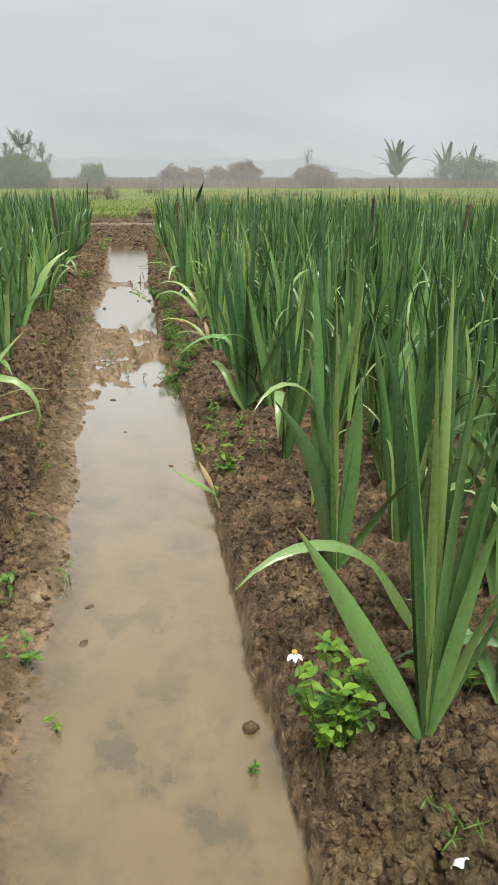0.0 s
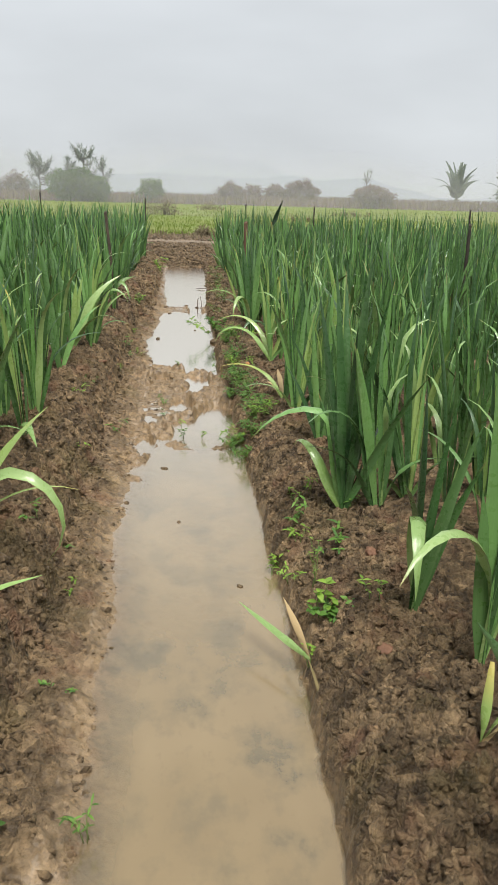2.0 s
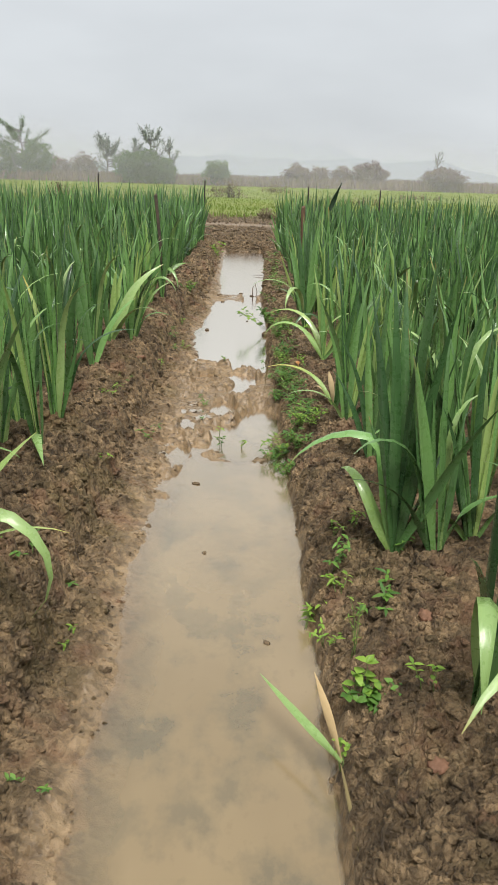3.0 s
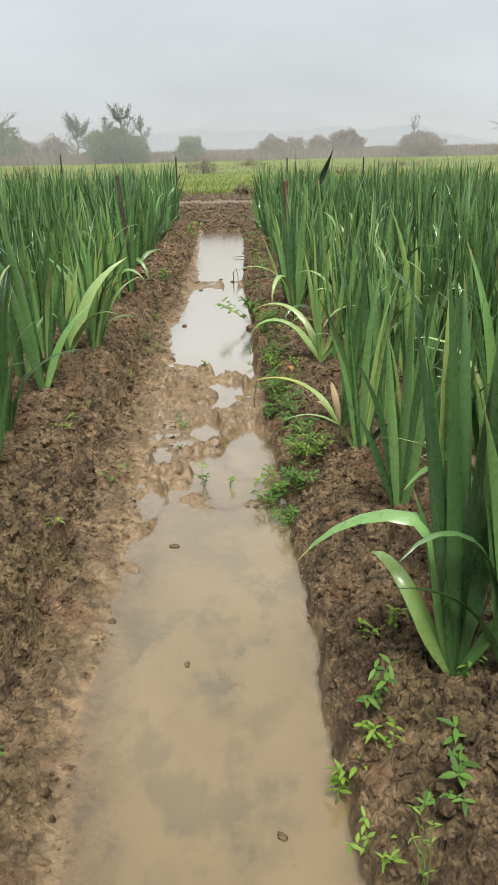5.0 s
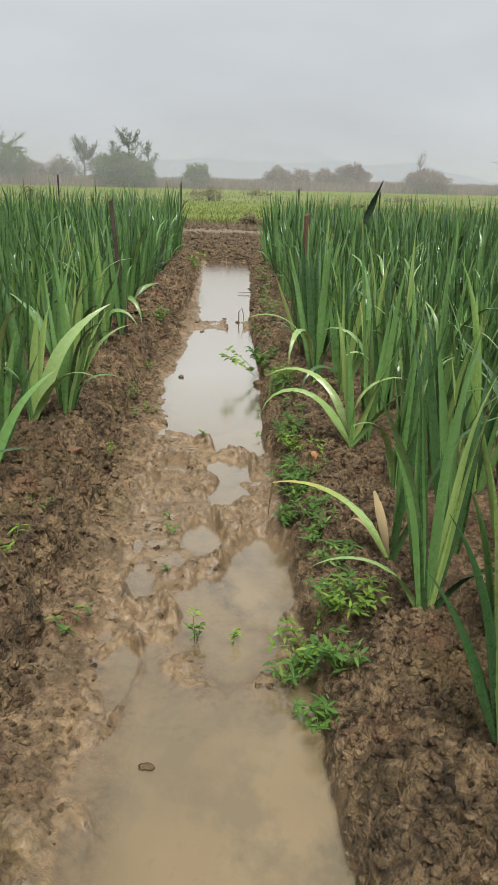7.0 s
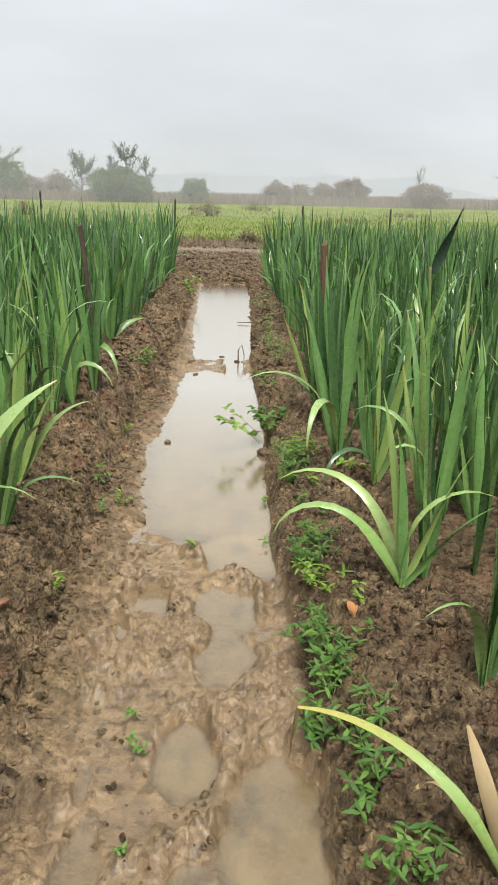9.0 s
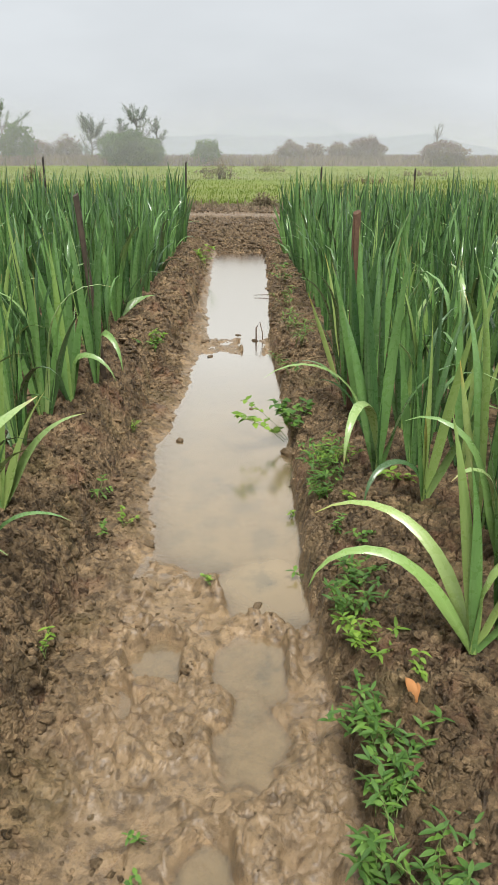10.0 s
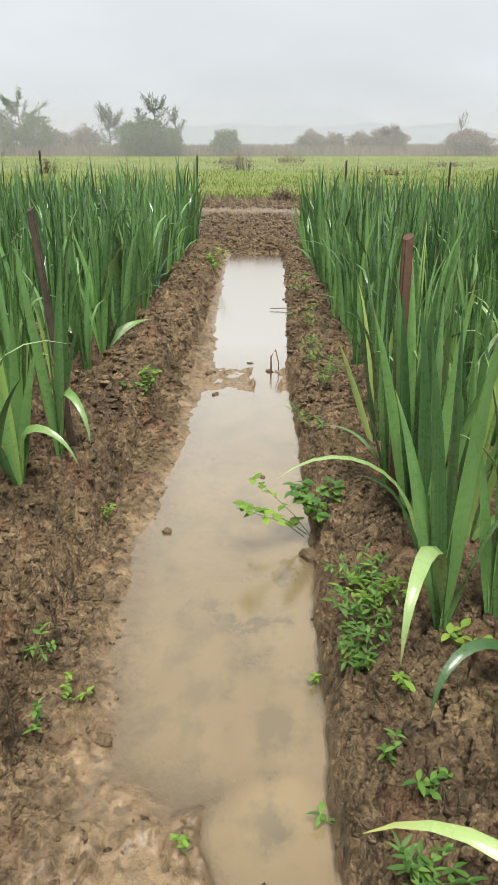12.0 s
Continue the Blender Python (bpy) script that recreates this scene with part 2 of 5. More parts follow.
def water_material():
    k = Mat("muddy_water")
    p = k.pos()
    stretch = k.n("ShaderNodeMapping")
    stretch.inputs["Scale"].default_value = (1.0, 0.7, 1.0)
    k.l(p, stretch.inputs[0])
    q = stretch.outputs[0]
    murk = k.mix(k.span(k.noise(2.6, 3.0, q), 0.35, 0.68), (0.250, 0.186, 0.104), (0.306, 0.230, 0.130))
    sunk = k.noise(6.5, 6.0, q, 0.62)
    murk = k.mix(k.span(sunk, 0.47, 0.58, 0.0, 0.65), murk, (0.190, 0.155, 0.096))
    murk = k.mix(k.math("MULTIPLY", k.span(sunk, 0.555, 0.61), k.span(k.noise(1.7, 2.0, q), 0.42, 0.58, 0.0, 0.7)), murk, (0.135, 0.118, 0.080))
    murk = k.mix(k.span(k.noise(1.1, 3.0, q), 0.5, 0.75, 0.0, 0.5), murk, (0.275, 0.205, 0.104))
    murk = k.mix(k.span(k.noise(38.0, 4.0, q), 0.60, 0.72, 0.0, 0.3), murk, (0.20, 0.15, 0.085))
    body = k.t.nodes.new("ShaderNodeBsdfDiffuse")
    k.l(murk, body.inputs["Color"])
    clear = k.t.nodes.new("ShaderNodeBsdfTransparent")
    clear.inputs["Color"].default_value = (0.98, 0.96, 0.93, 1)
    turbid = k.t.nodes.new("ShaderNodeMixShader")
    k.l(k.attr("turbid"), turbid.inputs[0])
    k.l(clear.outputs[0], turbid.inputs[1])
    k.l(body.outputs[0], turbid.inputs[2])
    gloss = k.t.nodes.new("ShaderNodeBsdfGlossy")
    gloss.inputs["Roughness"].default_value = 0.15
    gloss.inputs["Color"].default_value = (1.0, 0.925, 0.82, 1)
    bump = k.n("ShaderNodeBump", Strength=0.02, Distance=0.01)
    k.l(k.noise(9.0, 3.0, p), bump.inputs["Height"])
    k.l(bump.outputs[0], gloss.inputs["Normal"])
    fres = k.n("ShaderNodeFresnel", IOR=1.33)
    k.l(bump.outputs[0], fres.inputs["Normal"])
    top = k.t.nodes.new("ShaderNodeMixShader")
    k.l(k.math("MINIMUM", k.math("MULTIPLY", fres.outputs[0], 4.2), 1.0), top.inputs[0])
    k.l(turbid.outputs[0], top.inputs[1])
    k.l(gloss.outputs[0], top.inputs[2])
    k.l(top.outputs[0], k.out.inputs["Surface"])
    k.t.nodes.remove(k.b)
    return k.m


mat_mud, mat_water = mud_material(), water_material()


def clod_material():
    k = Mat("mud_clod", 0.55, 0.4)
    r, f = k.rand(True), k.noise(40.0, 4.0)
    c = k.mix(r, (0.050, 0.034, 0.018), (0.20, 0.138, 0.076))
    c = k.mix(k.span(f, 0.42, 0.65, 0.0, 0.6), c, (0.085, 0.057, 0.030))
    k.color(c)
    k.rough(k.span(k.noise(25.0, 2.0), 0.3, 0.7, 0.3, 0.75))
    k.bump(k.noise(110.0, 6.0), 1.0, 0.008)
    return k.m


mat_clod = clod_material()
mat_brick = plain("fired_clay", (0.15, 0.078, 0.046), (0.26, 0.135, 0.080), 30.0, 0.7)
mat_wood = plain("weathered_wood", (0.036, 0.028, 0.020), (0.095, 0.068, 0.046), 25.0, 0.75)
mat_wood_red = plain("reddish_wood", (0.075, 0.042, 0.026), (0.16, 0.088, 0.052), 25.0, 0.75)
mat_dark = plain("old_dark_wood", (0.02, 0.017, 0.014), (0.06, 0.045, 0.035), 30.0, 0.75)
mat_stem = plain("weed_stem", (0.10, 0.16, 0.04), (0.18, 0.22, 0.07), 40.0, 0.6)
mat_stem_dead = plain("dead_stem", (0.10, 0.065, 0.04), (0.2, 0.14, 0.09), 40.0, 0.75)
mat_petal = plain("white_petal", (0.75, 0.75, 0.72), (0.85, 0.85, 0.82), 60.0, 0.6, 0.0005)
mat_pollen = plain("flower_centre", (0.55, 0.33, 0.03), (0.7, 0.45, 0.05), 80.0, 0.7, 0.001)
mat_bush = leaf_material("bush_leaf", (0.10, 0.155, 0.07), (0.22, 0.30, 0.15), (0.26, 0.32, 0.18), True, 0.95, 0.7, 0.7, spec=0.1)
# Pale grey-green: haze put into the far trees' leaf colour.
mat_bush_far = leaf_material("tree_leaf_with_haze", (0.245, 0.285, 0.245), (0.345, 0.385, 0.335), (0.35, 0.39, 0.33), True, 0.95, 0.8, 0.5, spec=0.1)
mat_bush_red = leaf_material("russet_bush_leaf", (0.20, 0.150, 0.130), (0.30, 0.235, 0.205), (0.30, 0.23, 0.20), True, 0.95, 0.8, 0.7, spec=0.1)
mat_bush_brown = leaf_material("dry_shrub_leaf", (0.20, 0.165, 0.11), (0.32, 0.265, 0.17), (0.3, 0.24, 0.15), True, 0.95, 0.7, 0.5)
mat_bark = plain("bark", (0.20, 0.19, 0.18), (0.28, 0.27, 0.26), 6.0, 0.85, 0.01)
mat_reed = leaf_material("dry_reed", (0.24, 0.180, 0.150), (0.33, 0.255, 0.215), (0.34, 0.26, 0.21), True, 0.95, 0.8, 0.5, spec=0.1)
mat_grass = leaf_material("field_grass", (0.150, 0.205, 0.050), (0.205, 0.262, 0.068), (0.215, 0.245, 0.075), True, 0.8, 0.95, 0.05, spec=0.0)
# Even glow in a haze colour, for the far hills.
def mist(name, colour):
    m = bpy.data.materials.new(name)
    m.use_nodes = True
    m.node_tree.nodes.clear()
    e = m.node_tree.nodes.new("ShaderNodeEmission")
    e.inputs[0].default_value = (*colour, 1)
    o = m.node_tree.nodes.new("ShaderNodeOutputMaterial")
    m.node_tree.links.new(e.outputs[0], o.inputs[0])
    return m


mat_hill, mat_hill_far = mist("hill_haze_glow", (0.530, 0.568, 0.592)), mist("hill_haze_glow_far", (0.59, 0.623, 0.646))


# ---- noise for the ground ----
def hash01(i, j, seed):
    h = (i * 374761393 + j * 668265263 + seed * 974634299) & 0xFFFFFFFF
    h = ((h ^ (h >> 13)) * 1274126177) & 0xFFFFFFFF
    h = ((h ^ (h >> 16)) * 2246822519) & 0xFFFFFFFF
    return ((h ^ (h >> 15)) & 0xFFFFFF) / float(0x1000000)


def vnoise(x, y, seed):
    i, j = np.floor(x).astype(np.int64), np.floor(y).astype(np.int64)
    fx, fy = x - i, y - j
    fx, fy = fx * fx * (3 - 2 * fx), fy * fy * (3 - 2 * fy)
    a = hash01(i, j, seed) * (1 - fx) + hash01(i + 1, j, seed) * fx
    b = hash01(i, j + 1, seed) * (1 - fx) + hash01(i + 1, j + 1, seed) * fx
    return a * (1 - fy) + b * fy


def fbm(x, y, octaves, seed):
    total, amp, norm = 0.0, 1.0, 0.0
    for o in range(octaves):
        total = total + amp * vnoise(x * 2 ** o, y * 2 ** o, seed + o)
        norm += amp
        amp *= 0.5
    return total / norm


def worley(x, y, seed):
    """Distances to the nearest and second nearest scattered points, and a random number for the nearest."""
    i, j = np.floor(x).astype(np.int64), np.floor(y).astype(np.int64)
    f1, f2, who = np.full(x.shape, 9.0), np.full(x.shape, 9.0), np.zeros(x.shape)
    for di in (-1, 0, 1):
        for dj in (-1, 0, 1):
            ci, cj = i + di, j + dj
            d = np.hypot(ci + hash01(ci, cj, seed) - x, cj + hash01(ci, cj, seed + 7) - y)
            closer = d < f1
            f2 = np.where(closer, f1, np.minimum(f2, d))
            who = np.where(closer, hash01(ci, cj, seed + 13), who)
            f1 = np.where(closer, d, f1)
    return f1, f2, who


def smooth(v, a, b):
    v = np.clip((v - a) / (b - a), 0, 1)
    return v * v * (3 - 2 * v)


# ---- the lie of the land: a water furrow along y between two raised beds ----
def edges(y):
    right = np.interp(y, [-2, 1.2, 3, 5.7, 7, 8.2, 10.5, 11.5, 14.8, 16.5], [0.29, 0.29, 0.30, 0.30, 0.265, 0.30, 0.30, 0.35, 0.45, 0.47])
    left = np.interp(y, [-2, 1.7, 2.3, 3.3, 3.8, 4.6, 7, 8, 8.8, 9.6, 10.5, 11.3, 14, 16.5], [-0.36, -0.34, -0.31, -0.29, -0.33, -0.30, -0.29, -0.37, -0.30, -0.28, -0.20, -0.25, -0.30, -0.30])
    return left, right


# footprints and small pools in the silt: x, y, half width, half length, depth
POOLS = [
    (0.085, 6.41, 0.10, 0.17, 0.03), (0.08, 6.10, 0.095, 0.17, 0.03), (-0.04, 5.73, 0.08, 0.13, 0.03), (-0.20, 6.46, 0.09, 0.08, 0.028), (-0.27, 6.27, 0.04, 0.10, 0.028),
    (0.20, 5.45, 0.13, 0.32, 0.032), (0.07, 5.15, 0.15, 0.30, 0.032), (-0.28, 4.25, 0.07, 0.14, 0.025), (-0.25, 4.86, 0.06, 0.14, 0.025), (-0.22, 5.35, 0.045, 0.13, 0.018),
    (0.13, 6.80, 0.15, 0.17, 0.03), (0.15, 10.2, 0.08, 0.4, 0.03), (-0.26, 5.62, 0.03, 0.08, 0.016),
]


def land(x, y):
    """Height of the ground and how much of it is smooth silt."""
    x, y = np.asarray(x, float), np.asarray(y, float)
    left, right = edges(y)
    wob = 0.05 * (fbm(x * 4, y * 4, 3, 3) - 0.5) + 0.03 * (fbm(x * 17, y * 17, 2, 5) - 0.5)
    xr, xl = x - right + wob, left - x + wob
    foot = np.interp(y, [-2, 5, 8.7, 9.8, 11, 16.5], [-0.47, -0.47, -0.475, -0.42, -0.36, -0.38]) - x + 1.4 * wob
    zr = np.interp(xr, [-0.25, -0.02, 0.0, 0.012, 0.05, 0.12, 0.21, 0.42], [-0.06, -0.05, 0.0, 0.045, 0.095, 0.145, 0.175, 0.19])
    shelf = np.interp(xl, [-0.25, -0.08, 0.0, 0.15, 0.3], [-0.06, -0.016, 0.003, 0.026, 0.03])
    face = np.interp(foot, [-0.2, -0.01, 0.015, 0.05, 0.10, 0.22, 0.40], [-0.1, 0.0, 0.065, 0.13, 0.19, 0.225, 0.235])
    z = np.maximum(zr, np.maximum(shelf, face))
    apron = 1 - 0.62 * smooth(xl + 0.08 * (fbm(x * 9, y * 9, 3, 59) - 0.5), -0.01, 0.07)
    inside = smooth(np.minimum(-xr, -foot) + 0.05 * (fbm(x * 13, y * 13, 3, 57) - 0.5), -0.02, 0.03)
    # mud bars
    bar = smooth(y, 4.55, 5.15) * (1 - smooth(y + 0.8 * x, 6.65, 7.1))
    bar = np.maximum(bar, 0.75 * smooth(y, 4.0, 4.5) * (1 - smooth(y, 5, 5.4)) * smooth(-x, 0.12, 0.24))
    bar = np.maximum(bar, 0.8 * smooth(y, 9.75, 10.1) * (1 - smooth(y, 10.4, 10.7)))
    mud = -0.035 + 0.042 * bar + (0.015 * (fbm(x * 5, y * 3, 4, 21) - 0.5) + 0.007 * (fbm(x * 19, y * 15, 4, 25) - 0.5)) * (0.25 + bar)
    poolx, pooly = 0.09 * (fbm(x * 9, y * 7, 3, 23) - 0.5), 0.14 * (fbm(x * 8, y * 6, 3, 29) - 0.5)
    for px, py, hw, hl, deep in POOLS:
        d = ((x - px + poolx) / hw) ** 2 + ((y - py + pooly) / hl) ** 2
        mud = mud - 0.85 * deep * (1 - smooth(d, 0.35, 1.35)) + 0.007 * smooth(d, 0.9, 1.35) * (1 - smooth(d, 1.5, 2.4))
    z = np.maximum(z, mud)
    # closing bank at the far end, then the open field that rises a little
    ze = np.interp(y, [16.1, 16.5, 16.8, 17.8, 18.5, 19.0, 21, 25, 95, 400], [-0.06, 0.0, 0.10, 0.26, 0.27, 0.26, 0.27, 0.24, 1.0, 1.0])
    zs = np.interp(y, [-9, -8], [0.2, -0.06])
    z = np.maximum(z, np.maximum(ze, zs))
    z = np.where(y > 17.8, ze, z)
    inside = inside * (1 - smooth(y, 16.3, 16.6))
    # lumps, crumbs and drying cracks
    detail = (1 - smooth(np.abs(x), 1.1, 1.6)) * (1 - smooth(y, 21, 26)) * smooth(y, -0.5, 0.6)
    slope = np.clip(1 - inside, 0, 1)
    wx = x + 0.022 * (fbm(x * 14, y * 14, 2, 31) - 0.5) + 0.012 * (fbm(x * 48, y * 48, 2, 33) - 0.5)
    wy = y + 0.022 * (fbm(x * 14, y * 14, 2, 37) - 0.5) + 0.012 * (fbm(x * 48, y * 48, 2, 35) - 0.5)
    ridge = 1 - np.abs(2 * fbm(wx * 17, wy * 17, 4, 39) - 1)
    lump = 0.030 * (fbm(x * 24, y * 24, 4, 40) - 0.35) + 0.012 * ridge
    left_bank = smooth(foot, -0.01, 0.04)
    for scale, amp, seed in ((9.0, 0.030, 41), (17.0, 0.032, 43), (31.0, 0.022, 47), (55.0, 0.012, 49)):
        f1, f2, who = worley(wx * scale, wy * scale, seed)
        dome = 0.7 * smooth(f2 - f1, 0.0, 0.17) + 0.3 * np.sqrt(np.clip(1 - (f1 / 0.75) ** 2, 0, 1))
        lump = lump + amp * (1 + 0.3 * left_bank) * (0.25 + 0.85 * who ** 1.3) * dome * smooth(fbm(x * scale * 0.28, y * scale * 0.28, 2, seed + 1), 0.1, 0.45)
    top_r = smooth(xr, 0.12, 0.2) * smooth(fbm(x * 2.1, y * 2.1, 2, 73) + 0.25 * (smooth(y, 3.0, 3.4) * (1 - smooth(y, 4.2, 4.6)) + smooth(y, 5.4, 5.9)), 0.38, 0.62)
    g1, g2, gid = worley(wx * 11.5, wy * 11.5, 61)
    h1, h2, hid = worley(wx * 25.0, wy * 25.0, 67)
    crack = 0.05 * (1 - smooth(g2 - g1, 0.015, 0.13)) + 0.024 * (1 - smooth(h2 - h1, 0.02, 0.18)) * smooth(hid, 0.15, 0.5)
    plate = 0.016 * gid + 0.010 * hid + 0.010 * fbm(x * 30, y * 30, 3, 69)
    rough_part = lump * (1 - 0.7 * top_r) - 0.024 + (plate - crack + 0.020) * top_r
    strewn = smooth(-x + 0.12 * (fbm(x * 8, y * 8, 3, 83) - 0.5), 0.28, 0.37)
    crumbs = lump * np.maximum(smooth(fbm(x * 7, y * 7, 3, 71), 0.42, 0.62) * 0.6, 0.35 * strewn * smooth(xl, 0.0, 0.05))
    wet_lumps = crumbs * np.maximum(smooth(mud, -0.012, 0.008), smooth(xl, -0.06, 0.06)) + 0.010 * (fbm(x * 40, y * 40, 3, 75) - 0.5) * np.maximum(bar, smooth(xl, -0.05, 0.05))
    torn = fbm(wx * 6, wy * 5, 3, 79)
    wet_lumps = wet_lumps + 0.012 * (smooth(torn, 0.50, 0.525) + smooth(torn, 0.62, 0.64) - 0.6) * smooth(mud, -0.02, 0.0) * bar
    z = z + detail * (slope * (rough_part - 0.012) + (1 - slope) * wet_lumps + 0.03 * slope * (fbm(x * 2.3, y * 2.3, 3, 77) - 0.5))
    far = 1 - detail
    z = z + far * 0.05 * (fbm(x * 1.3, y * 1.3, 3, 81) - 0.5) * (np.abs(x) > 0.8)
    return z, np.clip(inside * np.maximum(apron, 0.75 * smooth(bar, 0.3, 0.6)) * (1 - 0.50 * strewn), 0, 1)


def ground_z(x, y):
    return float(land(np.array([x]), np.array([y]))[0][0])


# ---- builders ----
def mesh_of(name, verts, faces, mat, uv=None, smooth_shade=True):
    me = bpy.data.meshes.new(name)
    me.from_pydata(verts, [], faces)
    if uv is not None:
        layer = me.uv_layers.new(name="UVMap")
        idx = np.zeros(len(me.loops), np.int32)
        me.loops.foreach_get("vertex_index", idx)
        layer.data.foreach_set("uv", np.asarray(uv, np.float32)[idx].ravel())
    if smooth_shade:
        me.polygons.foreach_set("use_smooth", np.ones(len(me.polygons), bool))
    me.materials.append(mat)
    me.update()
    return me


def part(name, me, parent, label=""):
    ob = new(name, me)
    ob.parent = parent
    return tagged(ob, label)


class Geo:
    """Collects verts, faces and uv."""

    def __init__(self):
        self.v, self.f, self.u = [], [], []

    def add(self, verts, faces, uv):
        o = len(self.v)
        self.v.extend(map(tuple, verts))
        self.u.extend(map(tuple, uv))
        self.f.extend([tuple(i + o for i in f) for f in faces])

    def mesh(self, name, mat, smooth_shade=True):
        return mesh_of(name, self.v, self.f, mat, self.u, smooth_shade)


def leaf_shape(base, phi, lean, length, width, bend=0.0, start=0.3, twist=0.0, sway=0.0, n=12, solid=True, cut=0.0, power=1.5):
    """A sword-shaped leaf: phi is the way it leans (radians), lean its tilt from upright at the foot, bend the further tilt by the tip."""
    s = np.linspace(0, 1, n + 1)
    k = np.clip((s - start) / (1 - start), 0, 1) ** power
    th = lean + bend * k
    ph = phi + sway * s
    d = np.stack([np.sin(th) * np.cos(ph), np.sin(th) * np.sin(ph), np.cos(th)], 1)
    steps = (d[1:] + d[:-1]) / 2 * (length / n)
    p = np.vstack([[0, 0, 0], np.cumsum(steps, 0)]) + np.array(base)
    e1 = np.stack([np.cos(th) * np.cos(ph), np.cos(th) * np.sin(ph), -np.sin(th)], 1)
    e2 = np.stack([-np.sin(ph), np.cos(ph), 0 * ph], 1)
    tw = (twist * (np.clip(s * 2.4, 0, 1) if abs(twist) > 1.15 else np.clip(s * 1.5, 0, 1.2)))[:, None]
    wv, nv = np.cos(tw) * e1 + np.sin(tw) * e2, -np.sin(tw) * e1 + np.cos(tw) * e2
    w = width / 2 * (0.55 + 0.45 * smooth(s, 0, 0.3)) * (1 - np.clip((s - 0.40) / 0.60, 0, 1) ** 1.8 * (1 - cut))
    w = np.maximum(w, 0.0006)[:, None]
    fold = 0.38 * w
    verts, uv, faces = [], [], []
    for side in ((1, -1) if solid else (1,)):
        o = len(verts)
        for i in range(n + 1):
            mid_p = p[i] + nv[i] * (fold[i] + side * (0.0004 if solid else 0))
            verts += [p[i] - wv[i] * w[i], mid_p, p[i] + wv[i] * w[i]]
            uv += [(0, s[i]), (0.5, s[i]), (1, s[i])]
        for i in range(n):
            a = o + 3 * i
            for q in ((a, a + 1, a + 4, a + 3), (a + 1, a + 2, a + 5, a + 4)):
                faces.append(q if side > 0 else q[::-1])
    return verts, faces, uv


def fan(rng, height=0.88, count=None, droop=0.16):
    """The leaves of one gladiolus: a flat fan round a common foot. A list of settings for leaf_shape."""
    count = count or rng.randint(7, 10)
    leaves = []
    for i in range(count):
        q = (i - (count - 1) / 2) / max(1, (count - 1) / 2)
        inner = 1 - abs(q)
        lean = radians(q * rng.uniform(6, 17) + rng.uniform(-5, 5))
        length = height * (0.62 + 0.38 * inner ** 0.7) * rng.uniform(0.88, 1.08)
        bend, start, twist = radians(rng.uniform(-4, 26)) * (1 if q >= 0 else -1), rng.uniform(0.25, 0.6), radians(rng.uniform(-60, 60))
        if rng.random() < droop and abs(q) > 0.25:
            bend, start, twist = radians(rng.uniform(60, 125)) * (1 if q >= 0 else -1), rng.uniform(0.35, 0.6), radians(rng.choice((-80, 80)))
        leaves.append(dict(base=(q * 0.022, rng.uniform(-0.008, 0.008), 0.0), phi=rng.uniform(-0.35, 0.35), lean=lean, length=length,
                           width=rng.uniform(0.022, 0.038), bend=bend, start=start, twist=twist, sway=rng.uniform(-0.5, 0.5)))
    for _ in range(rng.choice((0, 0, 1, 1, 2)) if droop > 0.12 else 0):
        side = rng.choice((1, -1))
        leaves.append(dict(base=(side * 0.02, 0.0, 0.0), phi=rng.uniform(-0.6, 0.6), lean=radians(side * rng.uniform(18, 38)), length=rng.uniform(0.32, 0.52), width=rng.uniform(0.026, 0.040),
                           bend=radians(side * rng.uniform(60, 115)), start=rng.uniform(0.15, 0.4), twist=radians(rng.choice((-80, 80))), sway=rng.uniform(-0.3, 0.3), power=rng.uniform(0.7, 1.4)))
    return leaves


pick = random.Random(3)


def plant(leaves, mats=None, label="clump of sword-shaped green gladiolus leaves in mud", group="gladiolus row"):
    root = tagged(new("gladiolus"), label, "plant", group)
    root.empty_display_size = 0.1
    for i, settings in enumerate(leaves):
        mat = (mats or {}).get(i, mat_leaf)
        chance = pick.random()
        # over half of the strongly bent leaves get the painted sheen
        if mats is None and abs(settings["bend"]) > 0.8:
            mat = mat_leaf_silver if chance < 0.55 else mat_leaf_dry if chance < 0.60 and settings["length"] < 0.34 else mat_leaf
        elif mats is None and chance < 0.10:
            mat = mat_leaf_pale
        g = Geo()
        g.add(*leaf_shape(**settings))
        part("leaf", g.mesh("leaf", mat), root)
    return root


# ---- ground ----
def spread(a, b, step, reach, growth=1.12):
    """Even steps from a to b, widening steps outside as far as reach."""
    inner = list(np.arange(a, b + 1e-6, step))
    out, d, q = [], step, b
    while q < reach:
        d *= growth
        q += d
        out.append(q)
    back, d, q = [], step, a
    while q > -reach:
        d *= growth
        q -= d
        back.append(q)
    return np.array(back[::-1] + inner + out)


gx = spread(-0.84, 0.74, 0.0048, 2500, 1.15)
gy = np.concatenate([spread(1.0, 7.6, 0.0058, 7.6, 1.15), np.arange(7.61, 10.0, 0.011), np.arange(10.0, 17.6, 0.03)])
gy = gy[gy > -9]
gy = np.concatenate([-9 - np.geomspace(0.5, 2500, 24)[::-1], gy, 17.6 + np.cumsum(0.03 * 1.085 ** np.arange(110))])
GX, GY = np.meshgrid(gx, gy)
GZ, SILT = land(GX.ravel(), GY.ravel())
rows, cols = GX.shape
ids = np.arange(rows * cols).reshape(rows, cols)
quads = np.stack([ids[:-1, :-1], ids[:-1, 1:], ids[1:, 1:], ids[1:, :-1]], -1).reshape(-1, 4)
me = bpy.data.meshes.new("ground")
me.vertices.add(rows * cols)
me.vertices.foreach_set("co", np.stack([GX.ravel(), GY.ravel(), GZ], 1).astype(np.float32).ravel())
me.loops.add(quads.size)
